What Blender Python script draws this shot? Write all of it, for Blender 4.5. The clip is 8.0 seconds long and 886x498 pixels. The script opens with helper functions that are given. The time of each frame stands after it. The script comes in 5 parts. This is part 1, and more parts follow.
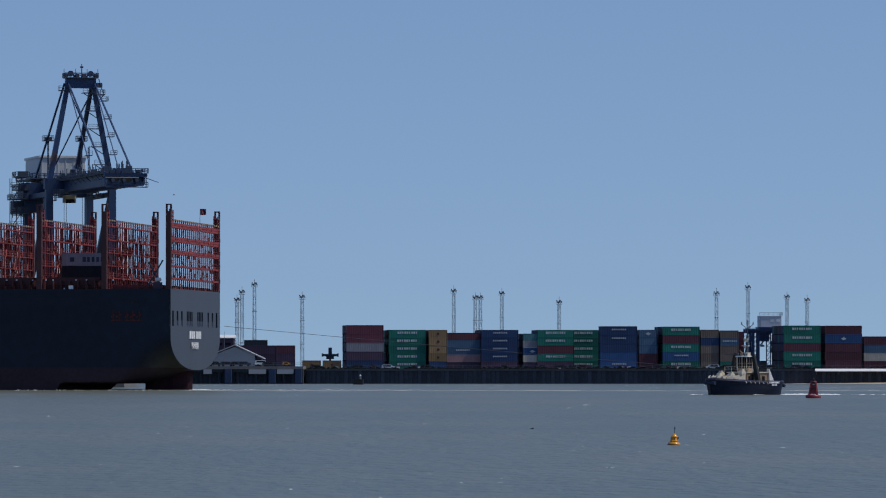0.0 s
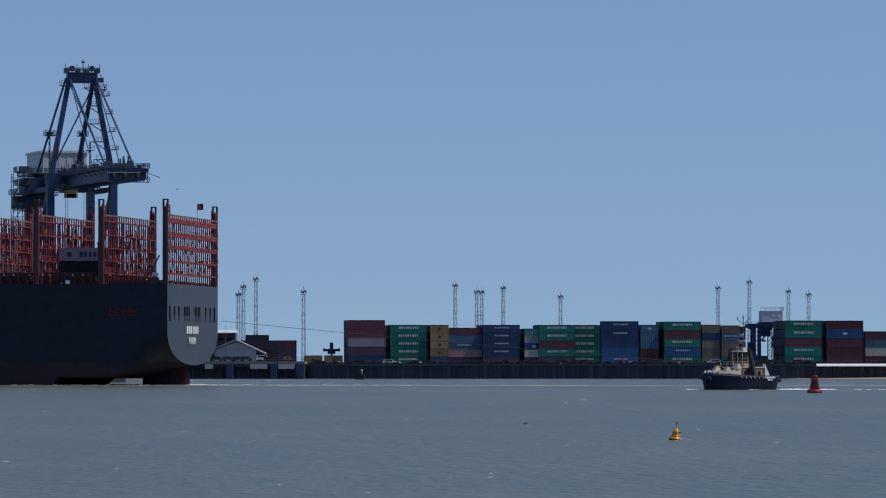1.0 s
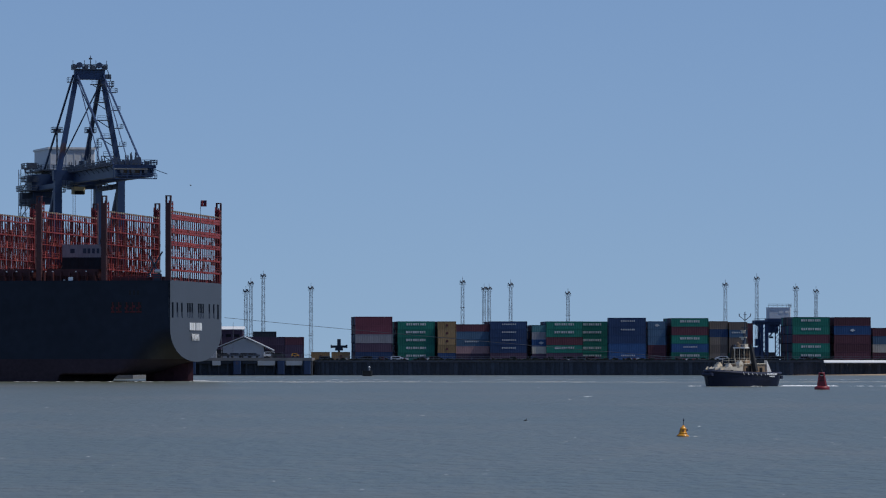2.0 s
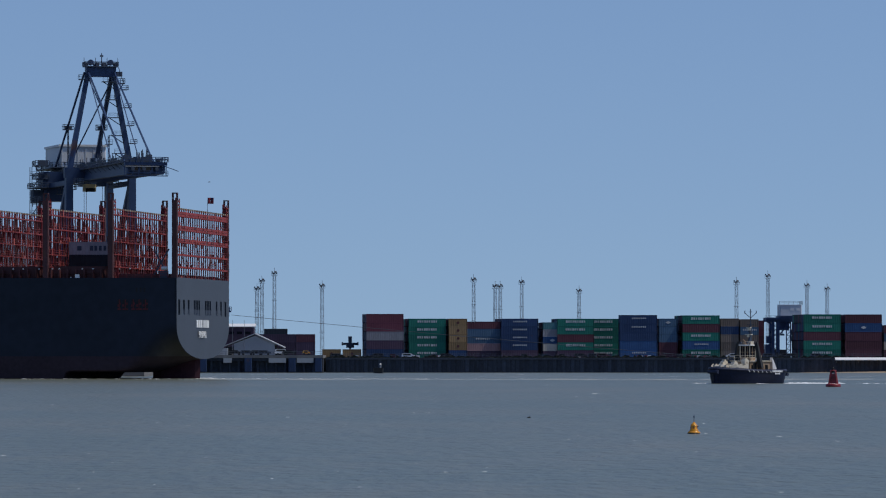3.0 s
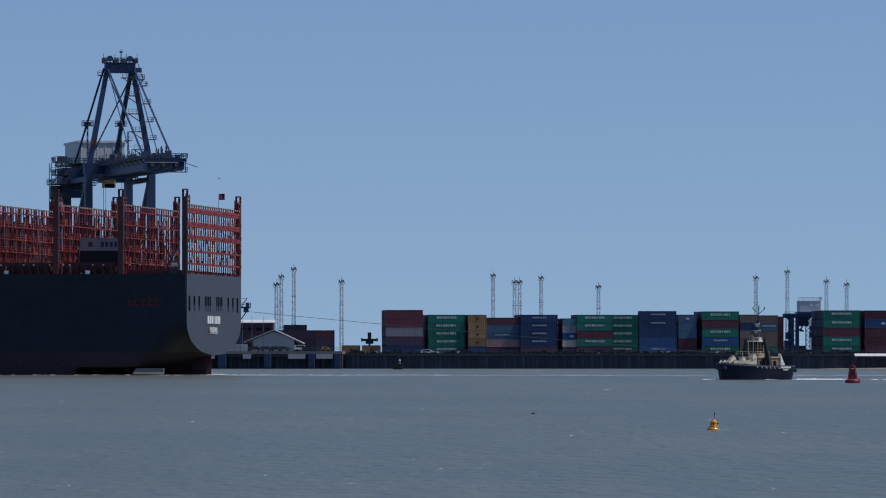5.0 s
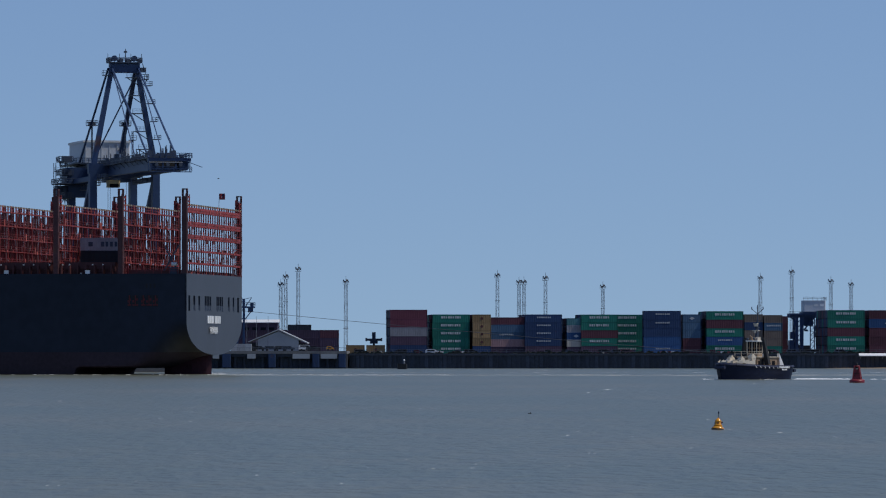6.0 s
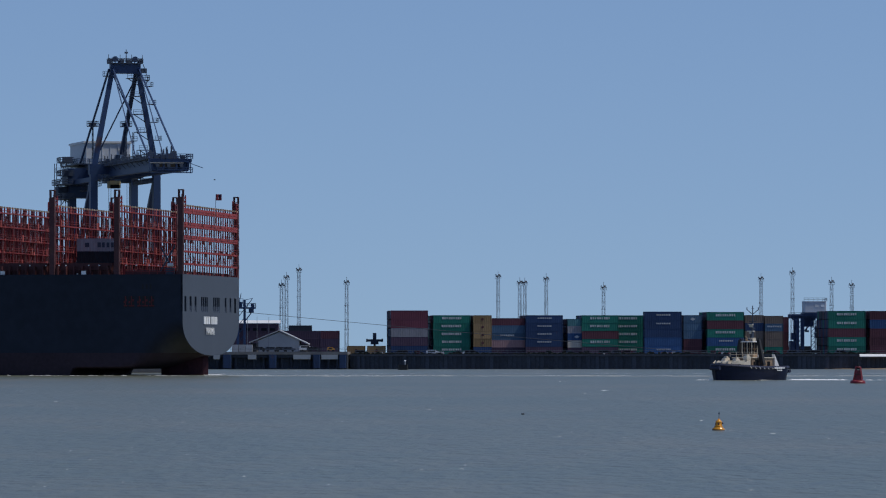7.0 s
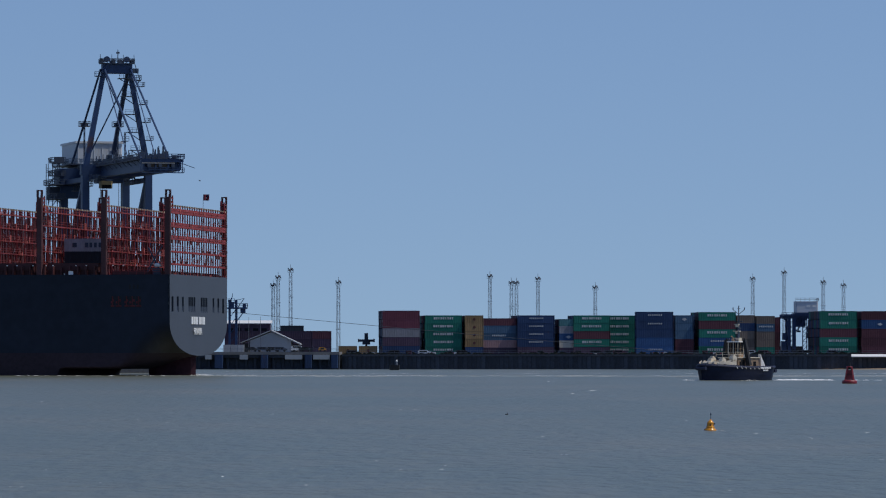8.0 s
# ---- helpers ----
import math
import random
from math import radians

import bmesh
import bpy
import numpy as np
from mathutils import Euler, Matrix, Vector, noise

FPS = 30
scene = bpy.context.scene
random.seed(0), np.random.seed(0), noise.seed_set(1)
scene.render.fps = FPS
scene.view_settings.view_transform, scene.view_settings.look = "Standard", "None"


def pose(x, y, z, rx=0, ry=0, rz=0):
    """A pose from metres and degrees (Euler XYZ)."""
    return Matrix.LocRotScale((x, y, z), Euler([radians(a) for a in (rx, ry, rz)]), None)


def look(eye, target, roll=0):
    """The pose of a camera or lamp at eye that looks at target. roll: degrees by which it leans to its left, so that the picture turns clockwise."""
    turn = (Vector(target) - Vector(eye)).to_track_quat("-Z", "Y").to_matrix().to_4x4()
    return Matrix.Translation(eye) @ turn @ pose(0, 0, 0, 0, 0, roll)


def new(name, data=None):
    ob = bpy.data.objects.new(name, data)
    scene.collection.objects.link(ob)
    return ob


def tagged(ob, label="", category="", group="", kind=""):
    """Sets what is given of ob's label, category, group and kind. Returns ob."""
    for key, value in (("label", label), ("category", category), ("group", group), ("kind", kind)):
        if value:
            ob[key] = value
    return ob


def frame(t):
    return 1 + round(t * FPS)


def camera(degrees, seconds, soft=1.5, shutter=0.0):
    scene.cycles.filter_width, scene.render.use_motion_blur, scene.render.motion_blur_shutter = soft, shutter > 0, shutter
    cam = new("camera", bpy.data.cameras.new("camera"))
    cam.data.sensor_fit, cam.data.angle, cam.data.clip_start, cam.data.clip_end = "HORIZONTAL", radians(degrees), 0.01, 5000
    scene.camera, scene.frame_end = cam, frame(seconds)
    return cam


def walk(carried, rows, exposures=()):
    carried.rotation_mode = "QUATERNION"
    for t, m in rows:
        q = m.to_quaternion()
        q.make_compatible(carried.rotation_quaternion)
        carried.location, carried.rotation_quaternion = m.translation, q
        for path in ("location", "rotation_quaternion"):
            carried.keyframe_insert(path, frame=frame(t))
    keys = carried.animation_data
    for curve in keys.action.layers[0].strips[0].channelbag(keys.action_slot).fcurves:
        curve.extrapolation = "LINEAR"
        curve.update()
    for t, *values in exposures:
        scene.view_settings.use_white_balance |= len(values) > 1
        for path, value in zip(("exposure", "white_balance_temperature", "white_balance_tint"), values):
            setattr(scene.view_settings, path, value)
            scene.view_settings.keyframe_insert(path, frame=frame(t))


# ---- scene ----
cam = camera(9.3376, 8.0, 1.12)
EYE_Z = 4.75


def aim(right, up):
    """Camera pose turned by degrees to the right and up from the level line north."""
    return pose(0, 0, EYE_Z, 90 + up, 0, -right)


walk(cam, [
    (0.0, aim(0.4594, 1.2640)), (0.5, aim(0.4509, 1.2380)), (1.0, aim(0.4447, 1.2106)), (1.5, aim(0.4158, 1.1910)),
    (3.0, aim(0.2490, 1.1455)), (3.5, aim(0.1950, 1.1360)), (4.0, aim(0.1309, 1.1270)), (4.5, aim(0.0853, 1.1095)),
    (6.0, aim(-0.0020, 1.1015)), (6.5, aim(0.0, 1.1100)), (7.0, aim(-0.0098, 1.1095)), (7.5, aim(0.0411, 1.1100)),
    (8.0, aim(0.0777, 1.1110))])

# ---- sky and sun ----
SUN_UP, SUN_EAST = 58.0, 96.5   # degrees above the horizon, degrees clockwise from the view's north
world = bpy.data.worlds.new("sky")
scene.world = world
world.use_nodes = True
wn, wl = world.node_tree.nodes, world.node_tree.links
sky = wn.new("ShaderNodeTexSky")
sky.sky_type = "NISHITA"
sky.sun_disc = False
sky.sun_elevation = radians(SUN_UP)
sky.sun_rotation = radians(SUN_EAST)
sky.air_density, sky.dust_density, sky.ozone_density = 1.0, 0.3, 4.0
wco, lift = wn.new("ShaderNodeTexCoord"), wn.new("ShaderNodeVectorMath")
lift.operation = "ADD"
lift.inputs[1].default_value = (0, 0, 0.10)   # very clear air with little horizon haze
wl.new(wco.outputs["Generated"], lift.inputs[0])
wl.new(lift.outputs["Vector"], sky.inputs["Vector"])
haze = wn.new("ShaderNodeMix")
haze.data_type, haze.blend_type = "RGBA", "MULTIPLY"
haze.inputs["Factor"].default_value = 1.0
haze.inputs["B"].default_value = (0.84, 0.87, 0.99, 1)
wl.new(sky.outputs["Color"], haze.inputs["A"])
wl.new(haze.outputs["Result"], wn["Background"].inputs["Color"])
wn["Background"].inputs["Strength"].default_value = 0.096
sun = new("sun", bpy.data.lights.new("sun", "SUN"))
sun.data.energy, sun.data.angle, sun.data.color = 2.6, radians(0.53), (1.0, 0.95, 0.87)
sun_dir = Vector((math.sin(radians(SUN_EAST)) * math.cos(radians(SUN_UP)),
                  math.cos(radians(SUN_EAST)) * math.cos(radians(SUN_UP)), math.sin(radians(SUN_UP))))
sun.matrix_world = look(sun_dir * 300, (0, 0, 0))
scene.view_settings.exposure = 0.0


# ---- materials ----
def paint(name, color, rough=0.55, metal=0.0, vary=0.25, grain=1.2, rust=0.0, bump=0.02, each=0.12, streak=1.0, shine=0.5):
    """Weathered paint: two scales of mottling, small shade differences from thing to thing, rust blotches."""
    m = bpy.data.materials.new(name)
    m.use_nodes = True
    n, l = m.node_tree.nodes, m.node_tree.links
    b = n["Principled BSDF"]
    b.inputs["Roughness"].default_value, b.inputs["Metallic"].default_value = rough, metal
    b.inputs["Specular IOR Level"].default_value = shine
    co = n.new("ShaderNodeTexCoord")
    mp = n.new("ShaderNodeMapping")
    mp.inputs["Scale"].default_value = (1, 1, streak)
    l.new(co.outputs["Object"], mp.inputs["Vector"])
    big, small = n.new("ShaderNodeTexNoise"), n.new("ShaderNodeTexNoise")
    big.inputs["Scale"].default_value, small.inputs["Scale"].default_value = grain * 0.3, grain * 4
    big.inputs["Detail"].default_value, small.inputs["Detail"].default_value = 4, 5
    info = n.new("ShaderNodeObjectInfo")
    add = n.new("ShaderNodeVectorMath")
    add.operation = "MULTIPLY_ADD"
    add.inputs[1].default_value = (1, 1, 1)
    off = n.new("ShaderNodeVectorMath")
    off.operation = "SCALE"
    off.inputs[0].default_value = (37.0, 17.0, 53.0)
    l.new(info.outputs["Random"], off.inputs["Scale"])
    l.new(mp.outputs["Vector"], add.inputs[0])
    l.new(off.outputs["Vector"], add.inputs[2])
    for t in (big, small):
        l.new(add.outputs["Vector"], t.inputs["Vector"])
    s = n.new("ShaderNodeMath")
    s.operation = "ADD"
    l.new(big.outputs["Fac"], s.inputs[0])
    l.new(small.outputs["Fac"], s.inputs[1])
    r = n.new("ShaderNodeMapRange")
    r.inputs["From Min"].default_value, r.inputs["From Max"].default_value = 0.6, 1.4
    r.inputs["To Min"].default_value, r.inputs["To Max"].default_value = 1 - vary, 1 + vary
    l.new(s.outputs[0], r.inputs["Value"])
    e = n.new("ShaderNodeMapRange")
    e.inputs["To Min"].default_value, e.inputs["To Max"].default_value = 1 - each, 1 + each
    l.new(info.outputs["Random"], e.inputs["Value"])
    k = n.new("ShaderNodeMath")
    k.operation = "MULTIPLY"
    l.new(r.outputs["Result"], k.inputs[0])
    l.new(e.outputs["Result"], k.inputs[1])
    c = n.new("ShaderNodeVectorMath")
    c.operation = "SCALE"
    c.inputs[0].default_value = color
    l.new(k.outputs[0], c.inputs["Scale"])
    last = c.outputs["Vector"]
    if rust:
        rr = n.new("ShaderNodeMapRange")
        rr.inputs["From Min"].default_value, rr.inputs["From Max"].default_value = 0.72 - 0.2 * rust, 0.80
        l.new(big.outputs["Fac"], rr.inputs["Value"])
        mx = n.new("ShaderNodeMix")
        mx.data_type = "RGBA"
        mx.inputs["B"].default_value = (0.11, 0.045, 0.02, 1)
        l.new(rr.outputs["Result"], mx.inputs["Factor"])
        l.new(last, mx.inputs["A"])
        last = mx.outputs["Result"]
    l.new(last, b.inputs["Base Color"])
    if bump:
        bp = n.new("ShaderNodeBump")
        bp.inputs["Strength"].default_value, bp.inputs["Distance"].default_value = 0.5, bump
        l.new(small.outputs["Fac"], bp.inputs["Height"])
        l.new(bp.outputs["Normal"], b.inputs["Normal"])
    return m


def sea_material():
    m = bpy.data.materials.new("estuary_water")
    m.use_nodes = True
    n, l = m.node_tree.nodes, m.node_tree.links
    b = n["Principled BSDF"]
    b.inputs["Roughness"].default_value, b.inputs["IOR"].default_value = 0.32, 1.33
    co = n.new("ShaderNodeTexCoord")

    def layer(sx, sy, scale, detail):
        mp, t = n.new("ShaderNodeMapping"), n.new("ShaderNodeTexNoise")
        mp.inputs["Scale"].default_value = (sx, sy, 1)
        mp.inputs["Rotation"].default_value = (0, 0, 0)
        t.inputs["Scale"].default_value, t.inputs["Detail"].default_value = scale, detail
        l.new(co.outputs["Object"], mp.inputs["Vector"])
        l.new(mp.outputs["Vector"], t.inputs["Vector"])
        return t

    chop, swell, patch = layer(1.0, 0.3, 1.0, 5), layer(0.7, 0.16, 0.3, 3), layer(1.0, 0.22, 0.35, 5)
    field = layer(1.0, 0.5, 0.02, 3)
    bed = n.new("ShaderNodeMix")
    bed.data_type = "RGBA"
    bed.inputs["A"].default_value, bed.inputs["B"].default_value = (0.106, 0.121, 0.087, 1), (0.156, 0.148, 0.100, 1)
    rg = n.new("ShaderNodeMapRange")
    rg.inputs["From Min"].default_value, rg.inputs["From Max"].default_value = 0.66, 1.0
    both = n.new("ShaderNodeMath")
    both.operation = "MULTIPLY_ADD"
    both.inputs[1].default_value = 0.45
    l.new(patch.outputs["Fac"], both.inputs[0])
    l.new(field.outputs["Fac"], both.inputs[2])
    l.new(both.outputs[0], rg.inputs["Value"])
    l.new(rg.outputs["Result"], bed.inputs["Factor"])
    l.new(bed.outputs["Result"], b.inputs["Base Color"])
    b1, b2 = n.new("ShaderNodeBump"), n.new("ShaderNodeBump")
    b1.inputs["Strength"].default_value, b1.inputs["Distance"].default_value = 1.0, 0.42
    b2.inputs["Strength"].default_value, b2.inputs["Distance"].default_value = 1.0, 0.6
    l.new(chop.outputs["Fac"], b1.inputs["Height"])
    l.new(swell.outputs["Fac"], b2.inputs["Height"])
    l.new(b2.outputs["Normal"], b1.inputs["Normal"])
    l.new(b1.outputs["Normal"], b.inputs["Normal"])
    return m


M = {}
M["sea"] = sea_material()
M["foam"] = paint("foam", (0.78, 0.80, 0.80), 0.9, vary=0.2, grain=2)
M["thin_foam"] = paint("thin_foam_film", (0.30, 0.32, 0.31), 0.8, vary=0.3, grain=0.5)
M["hull"] = paint("dark_navy_hull_paint", (0.0165, 0.0225, 0.037), 0.42, vary=0.28, grain=0.12, bump=0.006, shine=0.2)
M["boot"] = paint("dark_red_antifouling", (0.044, 0.030, 0.039), 0.7, vary=0.35, grain=0.3, rust=0.2, shine=0.2)
M["rudder"] = paint("worn_red_rudder", (0.066, 0.026, 0.036), 0.7, vary=0.35, grain=0.3, rust=0.2, shine=0.2)
M["transom"] = paint("grey_transom_paint", (0.056, 0.065, 0.083), 0.5, shine=0.35, vary=0.12, grain=0.3, rust=0.0)
M["bridge_red"] = paint("red_oxide_paint", (0.250, 0.037, 0.038), 0.65, vary=0.45, grain=0.8, rust=0.2, shine=0.3)
# lighter copy of the oxide red, standing for sunlit bits
M["lash_orange"] = paint("sunlit_oxide_paint", (0.44, 0.10, 0.080), 0.6, vary=0.35, grain=0.8, shine=0.3)
M["hatch_red"] = paint("dull_dark_red_paint", (0.080, 0.020, 0.020), 0.65, vary=0.3, grain=0.5)
M["cream"] = paint("cream_paint", (0.55, 0.45, 0.27), 0.6, vary=0.15)
M["white"] = paint("white_paint", (0.78, 0.78, 0.76), 0.5, vary=0.08, grain=0.8)
# near-black that stands for the shade inside openings
M["dark"] = paint("interior_shade", (0.012, 0.012, 0.014), 0.8, vary=0.2)
M["black"] = paint("black_rubber", (0.015, 0.016, 0.018), 0.75, vary=0.3)
M["crane_blue"] = paint("deep_blue_crane_paint", (0.015, 0.040, 0.108), 0.5, vary=0.2, grain=0.3, rust=0.05)
M["crane_grey"] = paint("grey_blue_steel", (0.040, 0.055, 0.085), 0.55, vary=0.2)
M["galv"] = paint("galvanised_steel", (0.16, 0.175, 0.195), 0.6, metal=0.1, vary=0.15)
M["mast"] = paint("weathered_mast_steel", (0.125, 0.138, 0.162), 0.6, metal=0.1, vary=0.2)
M["house"] = paint("pale_grey_cladding", (0.62, 0.64, 0.66), 0.5, vary=0.1, grain=0.4)
M["yellow"] = paint("yellow_paint", (0.70, 0.30, 0.02), 0.22, vary=0.2, grain=2, rust=0.1)
M["buoy_red"] = paint("bright_red_buoy_paint", (0.22, 0.016, 0.024), 0.45, vary=0.3, grain=2)
M["concrete"] = paint("weathered_concrete", (0.16, 0.155, 0.15), 0.85, vary=0.25, grain=0.5, bump=0.05)
M["quay"] = paint("wet_dark_quay_piles", (0.037, 0.045, 0.062), 0.85, vary=0.45, grain=0.5, bump=0.1, each=0.3)
M["weed"] = paint("tide_weed", (0.022, 0.026, 0.018), 0.85, vary=0.4, grain=1.0, bump=0.1)
M["apron"] = paint("tarmac_apron", (0.075, 0.075, 0.073), 0.9, vary=0.25, grain=0.2, bump=0.02)
M["sand"] = paint("beach_sand", (0.42, 0.31, 0.21), 0.95, vary=0.15, grain=0.4, bump=0.05)
M["fender_blue"] = paint("blue_pile_paint", (0.013, 0.034, 0.092), 0.5, vary=0.3, grain=0.6, rust=0.15)
M["shed"] = paint("grey_shed_cladding", (0.36, 0.375, 0.39), 0.6, vary=0.1, grain=0.5)
M["roof"] = paint("pale_roof_sheets", (0.36, 0.37, 0.38), 0.6, vary=0.12, grain=0.5)
M["glass"] = paint("dark_wheelhouse_glass", (0.016, 0.016, 0.018), 0.35, vary=0.05, bump=0, shine=0.05)
M["tug_hull"] = paint("tug_navy_hull", (0.0075, 0.012, 0.034), 0.45, vary=0.3, grain=0.6, shine=0.25)
M["tug_cream"] = paint("tug_cream_paint", (0.62, 0.55, 0.43), 0.5, vary=0.2, grain=0.8, rust=0.1)
M["tug_brown"] = paint("tug_buff_deckhouse", (0.30, 0.205, 0.125), 0.55, vary=0.2, grain=0.8)
M["rope"] = paint("pale_tow_rope", (0.09, 0.095, 0.11), 0.9, vary=0.2)
# bluer than plain rubber, the sun on the rim put into the colour
M["tug_rim"] = paint("sunlit_rim_rubber", (0.015, 0.021, 0.050), 0.6, vary=0.3)
M["rod_steel"] = paint("bare_lashing_steel", (0.30, 0.27, 0.26), 0.5, vary=0.3)
M["letter"] = paint("faded_white_lettering", (0.46, 0.48, 0.48), 0.6, vary=0.25)
# darker copy of the oxide red for the posts' shaded faces
M["post_red"] = paint("shaded_post_oxide_paint", (0.125, 0.026, 0.030), 0.7, vary=0.45, grain=0.8, rust=0.2, shine=0.25)
# rusty oxide red toned down, the shade put into the paint
M["tower"] = paint("weathered_shade_oxide_paint", (0.075, 0.026, 0.028), 0.7, vary=0.4, grain=0.6, rust=0.3)
M["flag_red"] = paint("flag_red_cloth", (0.22, 0.03, 0.04), 0.9)
M["flag_blue"] = paint("flag_blue_cloth", (0.022, 0.028, 0.085), 0.9)
BOX = {"red": (0.092, 0.028, 0.040), "maroon": (0.068, 0.026, 0.034), "grey": (0.20, 0.20, 0.215), "blue": (0.022, 0.060, 0.145),
       "green": (0.012, 0.106, 0.078), "teal": (0.045, 0.12, 0.13), "tan": (0.19, 0.125, 0.062), "navy": (0.018, 0.037, 0.085),
       "slate": (0.042, 0.080, 0.125), "salmon": (0.27, 0.165, 0.165), "brown": (0.120, 0.096, 0.080), "pale": (0.36, 0.33, 0.28),
       "black": (0.018, 0.022, 0.028), "plum": (0.050, 0.032, 0.050)}
# base colours lifted, brown towards grey, to stand for haze over the distance
for key, col in BOX.items():
    M["box_" + key] = paint("container_" + key + "_paint", tuple(c * 1.42 for c in col), 0.65, vary=0.22, grain=0.7, rust=0.2, each=0.22, streak=0.35, shine=0.22)


# ---- mesh building ----
class Shape:
    """Gathers vertices and faces of one mesh."""

    def __init__(self):
        self.v, self.f = [], []

    def add(self, verts, faces):
        k = len(self.v)
        self.v += [tuple(p) for p in verts]
        self.f += [tuple(i + k for i in f) for f in faces]
        return self

    def box(self, x0, x1, y0, y1, z0, z1, m=None, c=0.0):
        """A box with its upright edges cut by c."""
        if c:
            ring = [(x0 + c, y0), (x1 - c, y0), (x1, y0 + c), (x1, y1 - c), (x1 - c, y1), (x0 + c, y1), (x0, y1 - c), (x0, y0 + c)]
        else:
            ring = [(x0, y0), (x1, y0), (x1, y1), (x0, y1)]
        return self.prism(ring, z0, z1, m)

    def prism(self, ring, z0, z1, m=None):
        n = len(ring)
        v = [Vector((x, y, z)) for z in (z0, z1) for x, y in ring]
        if m is not None:
            v = [m @ p for p in v]
        f = [tuple(range(n))[::-1], tuple(range(n, 2 * n))] + [(i, (i + 1) % n, n + (i + 1) % n, n + i) for i in range(n)]
        return self.add(v, f)

    def beam(self, p, q, w, h=None, r2=None):
        """A square bar from p to q; w across, h the other way."""
        p, q = Vector(p), Vector(q)
        h = h or w
        d = (q - p).normalized()
        a = d.cross(Vector((0, 0, 1)))
        a = Vector((1, 0, 0)) if a.length < 1e-3 else a.normalized()
        b = a.cross(d)
        k = r2 or 1.0
        v = [p + a * sx * w / 2 + b * sy * h / 2 for sx, sy in ((-1, -1), (1, -1), (1, 1), (-1, 1))]
        v += [q + a * sx * k * w / 2 + b * sy * k * h / 2 for sx, sy in ((-1, -1), (1, -1), (1, 1), (-1, 1))]
        return self.add(v, [(3, 2, 1, 0), (4, 5, 6, 7), (0, 1, 5, 4), (1, 2, 6, 5), (2, 3, 7, 6), (3, 0, 4, 7)])

    def tube(self, p, q, r, n=8, r2=None):
        p, q = Vector(p), Vector(q)
        r2 = r if r2 is None else r2
        d = (q - p).normalized()
        a = d.cross(Vector((0, 0, 1)))
        a = Vector((1, 0, 0)) if a.length < 1e-3 else a.normalized()
        b = a.cross(d)
        ang = [2 * math.pi * i / n for i in range(n)]
        v = [p + (a * math.cos(t) + b * math.sin(t)) * r for t in ang] + [q + (a * math.cos(t) + b * math.sin(t)) * r2 for t in ang]
        return self.add(v, [tuple(range(n))[::-1], tuple(range(n, 2 * n))] + [(i, (i + 1) % n, n + (i + 1) % n, n + i) for i in range(n)])

    def lathe(self, profile, n=20):
        """Turns (radius, height) pairs about z."""
        k, rows = len(self.v), len(profile)
        for r, z in profile:
            self.v += [(r * math.cos(2 * math.pi * i / n), r * math.sin(2 * math.pi * i / n), z) for i in range(n)]
        for j in range(rows - 1):
            self.f += [(k + j * n + i, k + j * n + (i + 1) % n, k + (j + 1) * n + (i + 1) % n, k + (j + 1) * n + i) for i in range(n)]
        self.f += [tuple(k + i for i in range(n))[::-1], tuple(k + (rows - 1) * n + i for i in range(n))]
        return self

    def rail(self, pts, h=1.1, w=0.07, step=2.0):
        """A handrail along pts with two bars and posts."""
        for p, q in zip(pts, pts[1:]):
            p, q = Vector(p), Vector(q)
            for z in (h, h * 0.55):
                self.beam(p + Vector((0, 0, z)), q + Vector((0, 0, z)), w)
            n = max(1, int((q - p).length / step))
            for i in range(n + 1):
                a = p.lerp(q, i / n)
                self.beam(a, a + Vector((0, 0, h)), w)
        return self

    def mesh(self, name, material, smooth=False):
        me = bpy.data.meshes.new(name)
        me.from_pydata(self.v, [], self.f)
        me.materials.append(material)
        if smooth:
            me.shade_smooth()
        me.update()
        return me


def part(name, shape, material, parent=None, label="", smooth=False, at=None, kind=""):
    me = shape if isinstance(shape, bpy.types.Mesh) else shape.mesh(name, material, smooth)
    ob = new(name, me)
    if parent:
        ob.parent = parent
    if at is not None:
        ob.matrix_basis = at
    return tagged(ob, label, kind=kind)


def thing(name, m, label, category, group="", kind=""):
    ob = new(name)
    ob.empty_display_size = 0.5
    ob.matrix_basis = m
    return tagged(ob, label, category, group, kind)


# ---- water, quay and ground ----
QUAY_Y, QUAY_TOP = 1712.0, 4.55
s = Shape()
s.add([(-6000, -800, 0), (6000, -800, 0), (6000, 9000, 0), (-6000, 9000, 0)], [(0, 1, 2, 3)])
sea = tagged(part("water", s, M["sea"]), "grey-green choppy estuary water with small ripples", "water", kind="structure")

s = Shape()
s.box(-29.5, 700, QUAY_Y, 6000, -6, QUAY_TOP)
s.box(-900, -29.4, QUAY_Y + 40, 6000, -6, QUAY_TOP - 0.01)
ground = tagged(part("ground", s, M["apron"]), "tarmac container yard behind a dark quay", "ground", kind="structure")

wall = tagged(part("quay_wall", Shape().box(-29.5, 700, QUAY_Y - 0.9, QUAY_Y - 0.01, -6, QUAY_TOP - 0.5), M["quay"]),
              "dark weed-stained sheet-pile quay wall above the water", "quay wall", kind="structure")
cope = Shape().box(-29.5, 700, QUAY_Y - 1.3, QUAY_Y + 0.6, QUAY_TOP - 0.496, QUAY_TOP + 0.12)
part("coping", cope, M["quay"], wall)
pile_mesh = Shape().prism([(-0.55, 0), (-0.3, -0.09), (0.3, -0.09), (0.55, 0)], -5, QUAY_TOP - 0.5).mesh("sheet_pile", M["quay"])
for i in range(150):
    part("sheet_pile", pile_mesh, None, wall, at=pose(-28.5 + i * 1.45, QUAY_Y - 0.9, 0))
weed = Shape()
rnd = random.Random(4)
